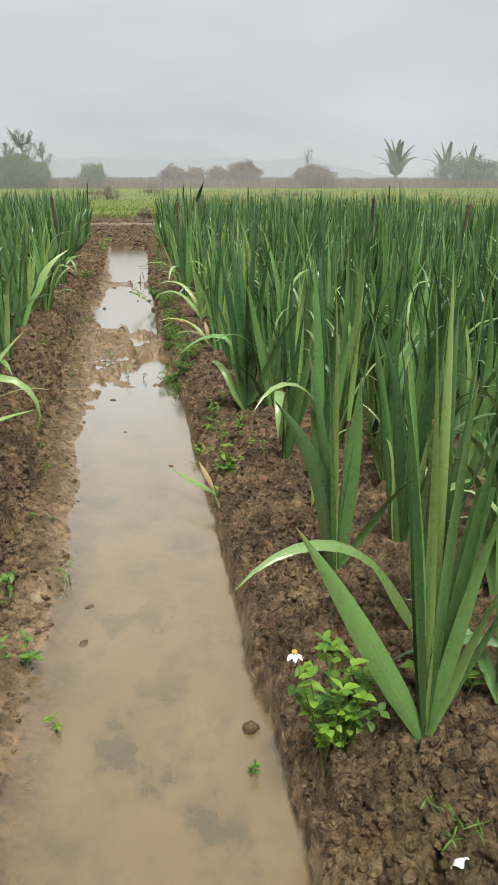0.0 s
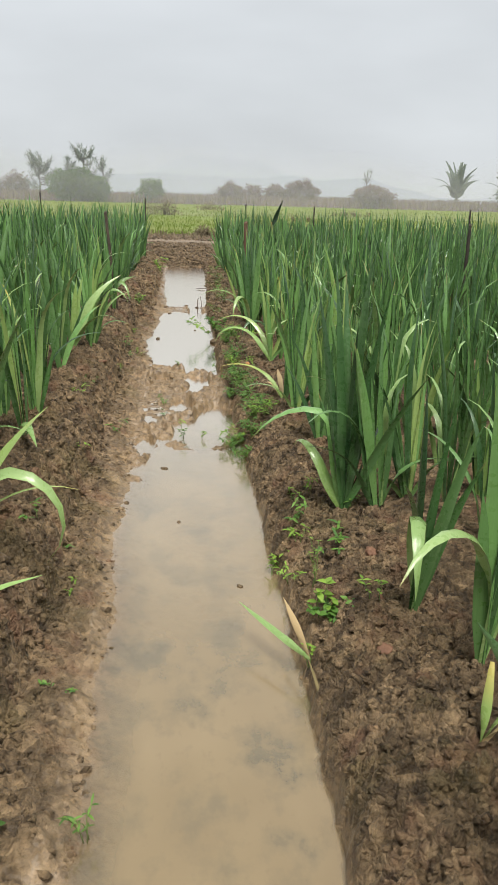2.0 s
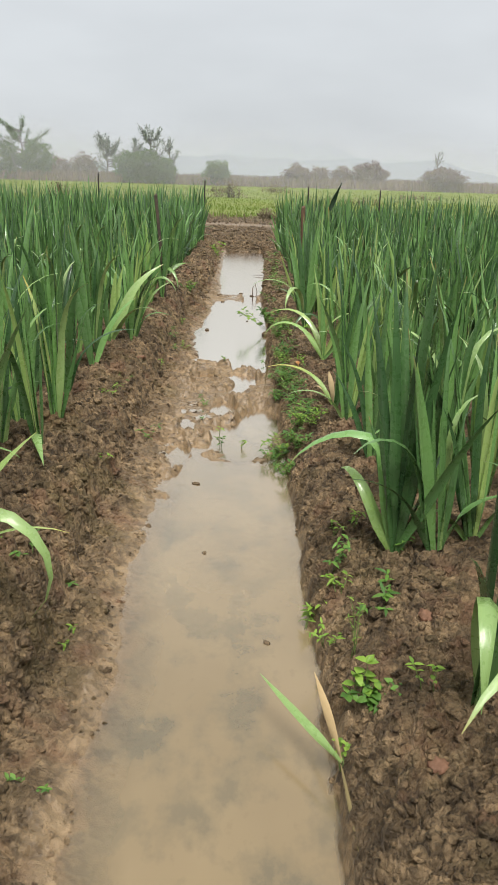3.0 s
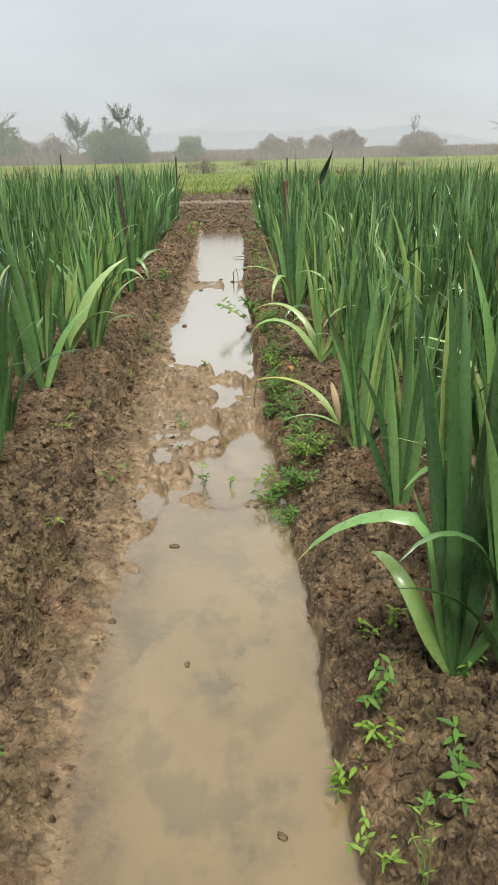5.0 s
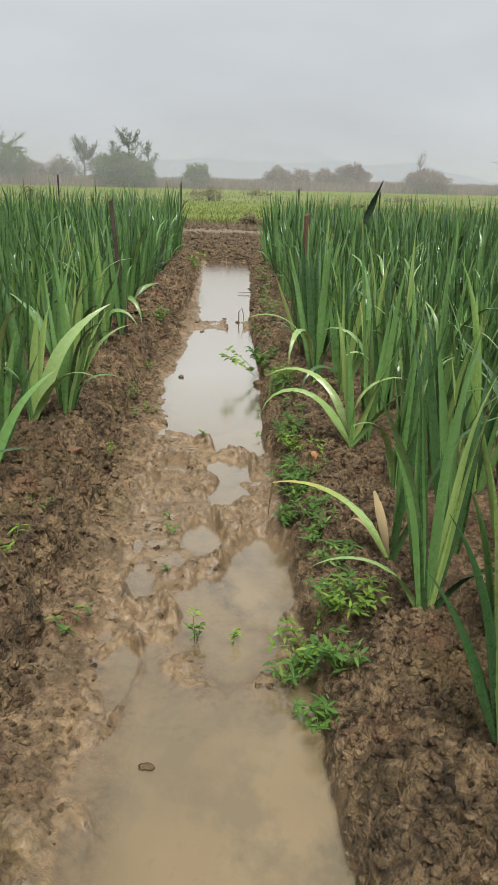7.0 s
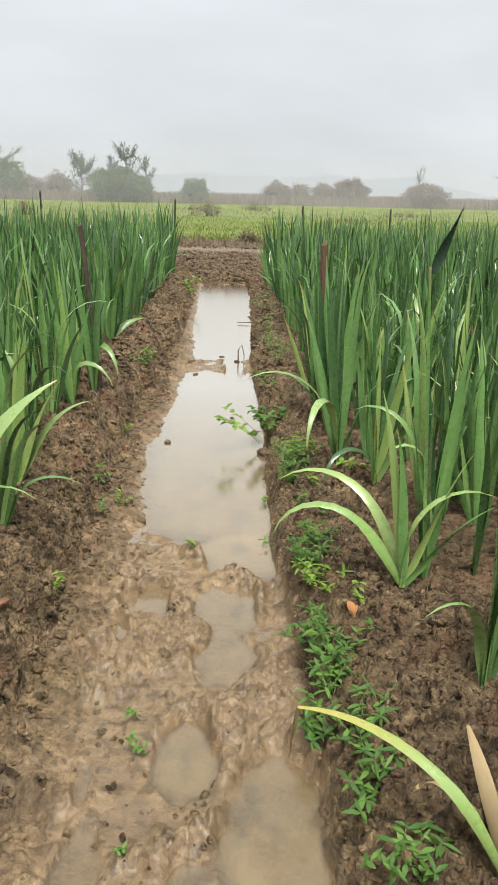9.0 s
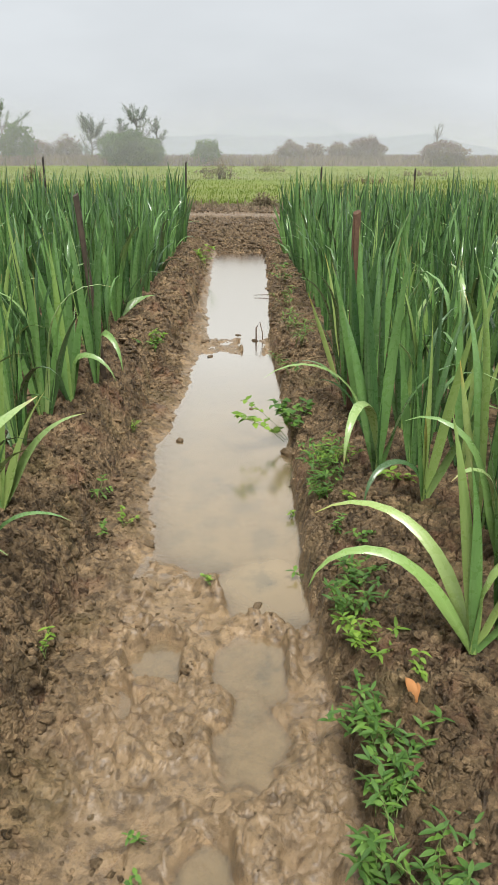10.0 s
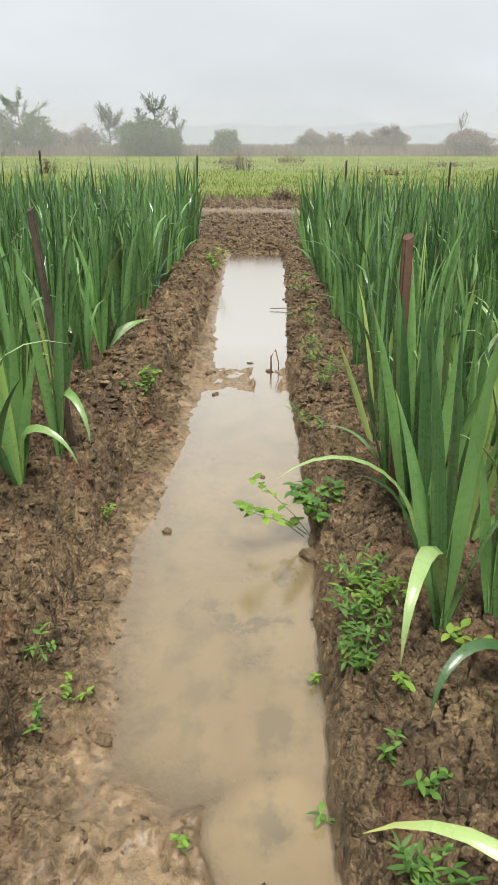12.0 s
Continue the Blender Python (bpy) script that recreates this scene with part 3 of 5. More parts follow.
me.loops.foreach_set("vertex_index", quads.astype(np.int32).ravel())
me.polygons.add(len(quads))
me.polygons.foreach_set("loop_start", np.arange(0, quads.size, 4, dtype=np.int32))
me.polygons.foreach_set("use_smooth", np.ones(len(quads), bool))
me.update(calc_edges=True)
at = me.attributes.new("silt", "FLOAT", "POINT")
pale_path = smooth(GY.ravel(), 20.1, 20.3) * (1 - smooth(GY.ravel(), 20.9, 21.1))
at.data.foreach_set("value", np.maximum(SILT, 0.6 * pale_path).astype(np.float32))
at = me.attributes.new("sward", "FLOAT", "POINT")
sw = smooth(GY.ravel() + 1.5 * (fbm(GX.ravel(), GY.ravel(), 3, 91) - 0.5), 24.3, 26.0)
sw = np.maximum(sw, smooth(np.abs(GX.ravel()), 7.5, 9))
at.data.foreach_set("value", sw.astype(np.float32))
me.materials.append(mat_mud)
ground = tagged(new("ground", me), "wet brown clay banks and furrow beside a grassy field", "ground", kind="structure")

wx = np.arange(-0.62, 0.705, 0.012)
wy = np.concatenate([np.arange(-8.5, 0.5, 0.5), np.arange(0.5, 9.0, 0.02), np.arange(9.0, 17.05, 0.05)])
WX, WY = np.meshgrid(wx, wy)
depth = np.clip(-land(WX.ravel(), WY.ravel())[0], 0, 1)
nr, nc = WX.shape
ids = np.arange(nr * nc).reshape(nr, nc)
wq = np.stack([ids[:-1, :-1], ids[:-1, 1:], ids[1:, 1:], ids[1:, :-1]], -1).reshape(-1, 4)
wme = mesh_of("water", np.stack([WX.ravel(), WY.ravel(), 0 * depth], 1).tolist(), wq.tolist(), mat_water)
at = wme.attributes.new("turbid", "FLOAT", "POINT")
at.data.foreach_set("value", (1 - np.exp(-depth / 0.022)).astype(np.float32))
tagged(new("water", wme), "shallow opaque tan muddy water standing in the furrow", "water", kind="structure")

# ---- the gladiolus beds ----
rng = random.Random(5)
templates = [plant(fan(rng, rng.uniform(0.72, 0.96), droop=0.26)) for _ in range(26)]
TEMPL_COUNT = len(templates)
front, mass = [], []
RIGHT_ROWS = [(0.78, 0.80), (1.24, 0.72), (1.66, 0.76), (2.08, 0.78), (2.50, 0.74), (2.90, 0.86), (3.25, 0.98), (3.60, 0.68), (4.02, 0.66), (4.42, 0.62), (4.83, 0.60), (5.22, 0.74),
              (5.72, 0.70), (6.27, 0.84), (6.65, 0.86), (6.90, 0.82), (7.32, 0.72), (7.74, 0.74), (8.15, 0.60), (8.60, 0.62), (9.0, 0.64)]
LEFT_ROWS = [(3.62, 0.86), (4.05, 0.84), (4.26, 0.73), (4.60, 0.74), (5.0, 0.78), (5.4, 0.80), (5.83, 0.80), (6.25, 0.76), (6.46, 0.69), (6.9, 0.84), (7.4, 0.78), (7.85, 0.78), (8.22, 0.77), (8.55, 0.74), (9.0, 0.80)]
y = 9.42
while y < 16.6:
    w_ = 0.05 * min(1, max(0, (y - 10) / 4))
    RIGHT_ROWS.append((y, 0.66 + w_ + rng.uniform(-0.03, 0.05)))
    LEFT_ROWS.append((y, 0.74 - w_ + rng.uniform(-0.03, 0.05)))
    y += rng.uniform(0.36, 0.46)
LEFT_ROWS += [(q, 1.05) for q in (0.8, 1.25, 1.65, 2.1, 2.5, 2.9, 3.3)]
KEPT = [(0.55, 1.22), (0.68, 1.60), (0.678, 2.553), (0.60, 7.93), (-0.735, 8.05), (-0.664, 8.33), (0.683, 7.05), (0.55, 1.90), (0.60, 2.85), (0.56, 3.58), (0.56, 5.20), (0.60, 6.20), (0.58, 7.32), (0.60, 7.66), (-0.72, 8.55), (-0.72, 6.89), (-0.77, 3.20), (-0.82, 3.62), (-0.80, 6.35), (-0.76, 5.55), (-0.86, 2.12), (0.60, 7.99), (-0.80, 10.02)]
for side, rows_, x1 in ((1, RIGHT_ROWS, 6.6), (-1, LEFT_ROWS, 5.2)):
    for ry, x0 in rows_:
        x = x0 + rng.uniform(-0.02, 0.03)
        while x < x1:
            px, py = side * x, ry + rng.uniform(-0.05, 0.05)
            near = x < 1.3 and 0.7 < py < 9.3
            if not any(math.hypot(px - a, py - b) < 0.12 for a, b in KEPT):
                (front if near else mass).append((px, py))
            x += rng.uniform(0.12, 0.18) * (1 if x < 2.2 else 1.3)
front.sort(key=lambda q: q[0] ** 2 * 4 + (q[1] - 5) ** 2)
mass += front[290:]
front = front[:290]
for i, (px, py) in enumerate(front):
    m = pose(px, py, ground_z(px, py) - 0.012, rng.uniform(-5, 5), rng.uniform(-5, 5), rng.uniform(0, 360)) @ Matrix.Scale(rng.uniform(0.88, 1.05), 4)
    if i < TEMPL_COUNT:
        templates[i].matrix_basis = m
    else:
        ob = copy_thing(templates[i % TEMPL_COUNT], m)
        ob.matrix_basis = m

light_fans = []
for _ in range(40):
    g = Geo()
    for settings in fan(rng, rng.uniform(0.78, 0.98), droop=0.2):
        g.add(*leaf_shape(**settings, n=7, solid=False))
    light_fans.append((np.array(g.v), np.array(g.f), np.array(g.u)))


def bed(name, places, label):
    V, F, U, o = [], [], [], 0
    px, py = np.array(places).T
    pz = land(px, py)[0]
    for x, y, z in zip(px, py, pz):
        v, f, u = rng.choice(light_fans)
        a, s = rng.uniform(0, 6.28), rng.uniform(0.90, 1.05) * (1 + 0.012 * (y - 6))
        lx, ly = rng.uniform(-0.07, 0.07), rng.uniform(-0.07, 0.07)
        c, n = math.cos(a), math.sin(a)
        V.append(np.stack([x + s * (c * v[:, 0] - n * v[:, 1]) + lx * v[:, 2], y + s * (n * v[:, 0] + c * v[:, 1]) + ly * v[:, 2], z - 0.012 + s * v[:, 2]], 1))
        F.append(f + o)
        U.append(u)
        o += len(v)
    me = mesh_of(name, np.concatenate(V).tolist(), np.concatenate(F).tolist(), mat_leaf_bed, np.concatenate(U))
    return tagged(new(name, me), label, "crop", kind="stuff")


bed("gladiolus_crop", [q for q in mass if q[0] > 0], "dense bed of tall green gladiolus leaves on raised soil")
bed("gladiolus_crop", [q for q in mass if q[0] < 0], "dense bed of tall green gladiolus leaves on raised soil")

# ---- plants with a look of their own along the furrow ----
PI = math.pi


def blade(phi, lean, length, width=0.042, bend=0, start=0.4, twist=0, sway=0.0, cut=0.0, off=0.0, power=1.5):
    if lean < 20 and bend < 15:
        lean, phi = lean * 0.7, phi + pick.uniform(-28, 28)
    return dict(base=(off * math.cos(radians(phi)), off * math.sin(radians(phi)), 0.0), phi=radians(phi), lean=radians(lean), length=length, width=width * (0.84 if lean < 20 else 0.95),
                bend=radians(bend), start=start, twist=radians(twist + (pick.uniform(-30, 30) if abs(twist) < 50 else 0)), sway=sway + pick.uniform(-0.15, 0.15), cut=cut, power=power)


def set_plant(x, y, leaves, mats=None, label="clump of sword-shaped green gladiolus leaves in mud", turn=0):
    ob = plant(leaves, mats, label)
    ob.matrix_basis = pose(x, y, ground_z(x, y) - 0.012, 0, 0, turn)
    return ob


set_plant(0.55, 1.22, [
    blade(180, 28, 0.57, 0.052, 5, 0.5, 20), blade(175, 8, 0.80, 0.035, 3, 0.4, 25),
    blade(150, 4, 0.92, 0.037, 4, 0.5, -30), blade(20, 3, 0.90, 0.035, 3, 0.5, 40), blade(0, 10, 0.56, 0.072, 4, 0.5, 25, 0, 0.85),
    blade(-10, 18, 0.55, 0.05, 60, 0.5, 60), blade(10, 30, 0.48, 0.030, 8, 0.5, 40), blade(200, 13, 0.86, 0.033, 6, 0.5, 10), blade(90, 8, 0.88, 0.035, 6, 0.5, 60),
    blade(-80, 4, 0.78, 0.028, 5, 0.5, 10), blade(160, 10, 0.82, 0.034, 6, 0.5, 50), blade(-20, 9, 0.80, 0.034, 6, 0.5, -50), blade(100, 3, 0.96, 0.03, 3, 0.5, 30), blade(-60, 14, 0.7, 0.034, 14, 0.5, 60)],
    {2: mat_leaf_pale, 5: mat_leaf_silver, 12: mat_leaf_pale}, "large gladiolus clump with one broad leaf leaning outwards")
set_plant(0.68, 1.60, [
    dict(base=(0, 0, 0), phi=radians(-165), lean=radians(32), length=0.67, width=0.046, bend=radians(102), start=0.31, twist=radians(70), sway=0.04, power=1.12), blade(180, 8, 0.8, 0.045, 6), blade(0, 6, 0.88, 0.045, 5), blade(10, 18, 0.7, 0.045, 20, 0.5, 60), blade(80, 6, 0.86, 0.045)],
    mats={0: mat_leaf_silver}, label="gladiolus clump with one leaf bent over the bank")
bud = blade(20, 10, 0.30, 0.046, 6, 0.4, 40)
bud["base"] = (0.02, 0.0, 0.46)
set_plant(0.55, 1.90, [
    dict(base=(0, 0, 0), phi=radians(156), lean=radians(9), length=0.55, width=0.056, bend=radians(34), start=0.35, twist=radians(8), sway=0.02, power=1.0), blade(185, 6, 0.84, 0.032, 6, 0.5, 50), blade(100, 3, 0.93, 0.032, 4, 0.5, -40), bud,
    blade(10, 14, 0.78, 0.035, 10, 0.5, 30), blade(-20, 30, 0.5, 0.029, 30, 0.4, 60), blade(108, 12, 0.66, 0.036, 10, 0.3, 30), blade(60, 7, 0.86, 0.037, 5, 0.5, 40),
    dict(base=(0.01, 0, 0), phi=radians(34), lean=radians(8), length=0.58, width=0.056, bend=radians(-6), start=0.0, twist=radians(-20), sway=-0.21, power=1.4)],
    {2: mat_leaf_pale, 3: mat_leaf_pale, 7: mat_leaf_silver}, "gladiolus clump with a bright young leaf")
set_plant(0.678, 2.553, [
    dict(base=(0, 0, 0), phi=radians(216), lean=radians(2), length=0.695, width=0.042, bend=radians(142), start=0.14, twist=radians(74), sway=0.03, power=1.55), blade(190, 8, 0.46, 0.056, 4, 0.5, 10), blade(180, 4, 0.82, 0.044, 5, 0.5, 15), blade(0, 5, 0.86, 0.044, 6, 0.5, 20),
    blade(0, 14, 0.62, 0.046, 8, 0.5, 20), blade(90, 5, 0.86, 0.04, 6, 0.5, 40), blade(20, 22, 0.55, 0.040, 40, 0.4, 60)],
    {0: mat_leaf_silver, 1: mat_leaf, 2: mat_leaf, 3: mat_leaf, 4: mat_leaf, 5: mat_leaf, 6: mat_leaf_silver}, "gladiolus clump with one pale leaf arching to the mud")
set_plant(0.60, 2.85, [
    dict(base=(0, 0, 0), phi=radians(-139), lean=radians(3), length=0.49, width=0.054, bend=radians(55), start=0.38, twist=radians(50), sway=0.18, power=1.34),
    dict(base=(0, 0, 0), phi=radians(-124), lean=radians(10.5), length=0.61, width=0.052, bend=radians(167), start=0.54, twist=radians(75), sway=0.46, power=0.46),
    dict(base=(0, 0, 0), phi=radians(14), lean=radians(15), length=0.49, width=0.052, bend=radians(13), start=0.16, twist=radians(20), sway=-0.22, power=0.92), blade(10, 8, 0.7, 0.045, 6, 0.5, 20),
    blade(0, 16, 0.6, 0.042, 10, 0.5, 20), blade(100, 4, 0.66, 0.04, 8, 0.5, 40)],
    {0: mat_leaf_shaded, 1: mat_leaf_silver, 2: mat_leaf_shaded, 3: mat_leaf_shaded, 5: mat_leaf_shaded}, "short gladiolus clump with one pale leaf folded over")
set_plant(0.56, 3.58, [
    dict(base=(0, 0, 0), phi=radians(152), lean=radians(12), length=0.706, width=0.048, bend=radians(134), start=0.5, twist=radians(72), sway=0.35, power=0.42, cut=0.0), dict(base=(0, 0, 0), phi=radians(156), lean=radians(32), length=0.411, width=0.042, bend=radians(118), start=0.42, twist=radians(70), sway=-0.95, power=1.62, cut=0.0), blade(180, 12, 0.82, 0.042, 4, 0.5, 30), blade(170, 6, 0.93, 0.042, 4, 0.5, 40),
    blade(0, 3, 0.95, 0.048, 3, 0.5, -20), blade(0, 10, 0.86, 0.05, 5, 0.5, 20), blade(10, 17, 0.7, 0.046, 8, 0.5, 30), blade(90, 6, 0.88, 0.045, 6, 0.5, 50),
    blade(-95, 5, 0.72, 0.036, 5, 0.5, 20), blade(200, 14, 0.50, 0.032, 8, 0.5, 40), blade(160, 18, 0.46, 0.032, 10, 0.5, 30), blade(-30, 24, 0.62, 0.034, 12, 0.5, 30), blade(30, 28, 0.55, 0.034, 30, 0.5, 60)], mats={i: mat_leaf_pale if i == 1 else mat_leaf if i in (0, 4) else mat_leaf_shaded for i in range(13)}, label="tall gladiolus clump, shade painted into leaves, with a wet arching leaf")
hang = blade(140, 172, 0.14, 0.018, 4, 0.3, 60)
hang["base"] = (-0.344, 0.309, 0.141)
set_plant(0.56, 5.20, [
    dict(base=(0, 0, 0), phi=radians(134), lean=radians(38), length=0.535, width=0.024, bend=radians(75), start=0.21, twist=radians(80), sway=0.13, power=0.69, cut=0.3), dict(base=(0, 0, 0), phi=radians(92), lean=radians(58), length=0.292, width=0.036, bend=radians(14), start=0.5, twist=radians(55), sway=0.0, power=0.5, cut=0.2), blade(120, 50, 0.28, 0.02, 105, 0.2, 80), hang,
    blade(10, 12, 0.75, 0.040, 8, 0.5, 20), blade(0, 20, 0.62, 0.040, 75, 0.5, 80), blade(40, 5, 0.82, 0.040, 6, 0.5, 30)],
    {0: mat_leaf_turning, 1: mat_leaf_dry, 2: mat_leaf_dry, 3: mat_leaf_brown}, "gladiolus clump with yellowed and dried leaves on the bank")
set_plant(0.60, 6.20, [
    dict(base=(0, 0, 0), phi=radians(133), lean=radians(39), length=0.56, width=0.036, bend=radians(128), start=0.24, twist=radians(72), sway=1.03, power=1.54, cut=0.0), dict(base=(0, 0, 0), phi=radians(106), lean=radians(35), length=0.614, width=0.036, bend=radians(94), start=0.27, twist=radians(72), sway=1.13, power=1.34, cut=0.0), blade(160, 13, 0.60, 0.034, 8, 0.4, 40),
    blade(175, 6, 0.50, 0.036, 12, 0.5, 20), blade(10, 2, 0.52, 0.044, 125, 0.3, 82, power=0.9), blade(5, 20, 0.46, 0.036, 12, 0.5, 30), blade(-5, 36, 0.38, 0.032, 30, 0.4, 60)],
    {0: mat_leaf_pale, 1: mat_leaf_pale, 2: mat_leaf_pale, 3: mat_leaf, 4: mat_leaf_pale, 5: mat_leaf_pale, 6: mat_leaf},
    "small pale green gladiolus with long arching leaves")
set_plant(0.683, 7.05, [
    dict(base=(0, 0, 0), phi=radians(169), lean=radians(1), length=0.44, width=0.030, bend=radians(172), start=0.1, twist=radians(72), sway=1.2, power=0.97, cut=0.0), blade(178, 3, 0.66, 0.040, 3, 0.5, 15), blade(5, 13, 0.70, 0.040, 4, 0.5, 20),
    blade(185, 12, 0.52, 0.036, 5, 0.5, 30), blade(90, 5, 0.74, 0.036, 6, 0.5, 50), blade(-15, 22, 0.56, 0.036, 30, 0.5, 60), blade(250, 9, 0.34, 0.034, 12, 0.5, 30)],
    {0: mat_leaf, 1: mat_leaf_pale, 2: mat_leaf_pale, 3: mat_leaf, 4: mat_leaf, 5: mat_leaf_silver, 6: mat_leaf_turning}, "bright green gladiolus clump with one leaf drooping to the mud")
set_plant(0.80, 6.60, [
    blade(180, 10, 0.70, 0.038, 6, 0.5, 40), blade(0, 6, 0.74, 0.038, 5, 0.5, 20), blade(0, 16, 0.62, 0.038, 12, 0.5, 30), blade(90, 6, 0.78, 0.038, 6, 0.5, 50),
    blade(215, 16, 0.50, 0.042, 110, 0.45, 72), blade(150, 16, 0.60, 0.042, 110, 0.45, 70)], {4: mat_leaf_silver, 5: mat_leaf_silver}, "gladiolus clump with two pale leaves folded over")
set_plant(0.565, 7.30, [
    dict(base=(0, 0, 0), phi=radians(239), lean=radians(14), length=0.743, width=0.046, bend=radians(172), start=0.14, twist=radians(78), sway=0.16, power=1.62, cut=0.0), blade(180, 8, 0.80, 0.046, 5, 0.5, 10), blade(170, 18, 0.66, 0.046, 8, 0.5, 10), blade(0, 5, 0.86, 0.046, 5, 0.5, 20),
    blade(5, 18, 0.56, 0.042, 70, 0.4, 70), blade(90, 5, 0.84, 0.045, 5, 0.5, 40)], label="gladiolus clump with one leaf folded down to the mud")
set_plant(0.62, 7.75, [
    dict(base=(0, 0, 0), phi=radians(191), lean=radians(17), length=0.728, width=0.03, bend=radians(105), start=0.17, twist=radians(78), sway=0.22, power=1.23, cut=0.0), blade(195, 24, 0.42, 0.036, 60, 0.4, 70), blade(180, 6, 0.84, 0.046, 5, 0.5, 20), blade(10, 5, 0.88, 0.046, 5, 0.5, 20),
    blade(0, 15, 0.72, 0.045, 10, 0.5, 30), blade(60, 8, 0.82, 0.045, 5, 0.5, 60)], {0: mat_leaf_silver}, "gladiolus clump with a thin pale leaf reaching over the water")
set_plant(0.60, 7.93, [blade(170, 8, 0.78, 0.045), blade(10, 6, 0.76, 0.045, 5), blade(180, 16, 0.74, 0.045, 6), blade(0, 16, 0.7, 0.045, 20, 0.5, 60), blade(-80, 6, 0.78, 0.04)])
set_plant(-0.735, 8.05, [blade(0, 5, 0.66, 0.046), blade(-170, 10, 0.7, 0.046, 8), blade(20, 14, 0.55, 0.046, 10), blade(150, 4, 0.74, 0.046), blade(-20, 10, 0.48, 0.042, 150, 0.45, -60, power=0.5), blade(190, 22, 0.6, 0.044, 20)], {0: mat_leaf, 1: mat_leaf, 2: mat_leaf, 3: mat_leaf_pale, 4: mat_leaf_silver, 5: mat_leaf})
set_plant(-0.664, 8.33, [blade(170, 8, 0.84, 0.045), blade(10, 6, 0.80, 0.045, 5), blade(180, 16, 0.74, 0.045, 6), blade(-40, 12, 0.56, 0.046, 165, 0.5, -50, power=0.4), blade(-80, 6, 0.70, 0.04)], {3: mat_leaf_silver})
set_plant(-0.80, 10.02, [
    blade(35, 42, 0.35, 0.052, 52, 0.2, -62, power=0.8), blade(0, 8, 0.8, 0.046, 5, 0.5, 20), blade(180, 5, 0.86, 0.046, 5, 0.5, 10), blade(180, 15, 0.7, 0.045, 10, 0.5, 30),
    blade(90, 6, 0.84, 0.045, 8, 0.5, 40), blade(15, 26, 0.45, 0.04, 60, 0.4, 80)], {0: mat_leaf_silver}, "gladiolus clump with a leaf bent towards the furrow")
set_plant(-0.72, 6.89, [
    blade(-10, 28, 0.50, 0.042, 50, 0.3, -55), blade(0, 10, 0.62, 0.046, 10, 0.5, 20), blade(180, 8, 0.7, 0.046, 8, 0.5, 20), blade(-20, 22, 0.48, 0.045, 18, 0.4, -50),
    blade(10, 5, 0.56, 0.03, 5, 0.5, 20), blade(180, 24, 0.6, 0.045, 40, 0.5, 60)], {0: mat_leaf_silver, 1: mat_leaf_pale, 3: mat_leaf_pale, 4: mat_leaf_pale}, "gladiolus clump leaning over the bank, partly pale")
set_plant(-0.77, 3.20, [
    blade(-30, 37, 0.77, 0.036, 190, 0.39, -50, 0.62, power=0.8), blade(5, 34, 0.56, 0.046, 16, 0.4, -50), blade(-5, 50, 0.50, 0.030, 52, 0.3, 80), blade(0, 10, 0.78, 0.046, 8, 0.5, 20),
    blade(180, 10, 0.8, 0.046, 8, 0.5, 20), blade(90, 5, 0.85, 0.045, 5, 0.5, 40)], {0: mat_leaf_silver, 1: mat_leaf_pale, 2: mat_leaf_pale}, "gladiolus clump with a leaf drooping to the mud")
set_plant(-0.82, 3.62, [
    blade(0, 12, 0.86, 0.05, 5, 0.5, 20), blade(180, 8, 0.88, 0.05, 8, 0.5, 20), blade(10, 20, 0.7, 0.05, 10, 0.5, 30), blade(80, 5, 0.9, 0.048, 5, 0.5, 40), blade(-40, 30, 0.5, 0.034, 80, 0.3, 80)], {4: mat_leaf_silver})
set_plant(-0.80, 6.35, [
    dict(base=(0, 0, 0), phi=radians(16), lean=radians(23), length=0.66, width=0.060, bend=radians(45), start=0.42, twist=radians(-48), sway=0.26, power=0.87), blade(0, 8, 0.5, 0.05, 5, 0.5, 20), blade(20, 16, 0.52, 0.05, 8, 0.5, 10), blade(180, 10, 0.72, 0.05, 10, 0.5, 20),
    blade(90, 6, 0.8, 0.048, 6, 0.5, 30), blade(-30, 34, 0.5, 0.036, 85, 0.3, 80)], {0: mat_leaf_silver, 1: mat_leaf_pale, 2: mat_leaf_pale, 5: mat_leaf_silver}, "bright gladiolus clump with a broad pale leaf bent outwards")
set_plant(-0.76, 5.55, [
    dict(base=(0, 0, 0), phi=radians(32), lean=radians(21), length=0.50, width=0.034, bend=radians(39), start=0.26, twist=radians(-42), sway=-0.3, power=1.43), blade(180, 8, 0.85, 0.05, 5, 0.5, 20), blade(100, 6, 0.86, 0.05, 8, 0.5, 10), blade(200, 14, 0.72, 0.05, 10, 0.5, 20),
    blade(150, 10, 0.8, 0.048, 6, 0.5, 30)], {0: mat_leaf}, "gladiolus clump with one leaf leaning over the furrow")
set_plant(-0.86, 2.12, [
    blade(19, 45, 0.71, 0.044, 42, 0.3, -60, 0.0, power=0.93), blade(180, 8, 0.85, 0.05, 5, 0.5, 20), blade(100, 6, 0.86, 0.05, 8, 0.5, 10), blade(0, 10, 0.7, 0.05, 10, 0.5, 20)], {0: mat_leaf_pale},
    "gladiolus clump with one pale leaf hanging over the bank")
set_plant(0.60, 7.99, [
    blade(170, 3, 0.86, 0.05, 3, 0.5, 5), blade(200, 7, 0.82, 0.05, 4, 0.5, 10), blade(-10, 4, 0.84, 0.05, 4, 0.5, 15), blade(10, 10, 0.78, 0.05, 6, 0.5, 30)])
spike = blade(0, 21, 0.17, 0.034, 2, 0.4, 50, 0, 0.2)
spike["base"] = (-0.108, -0.158, 0.945)
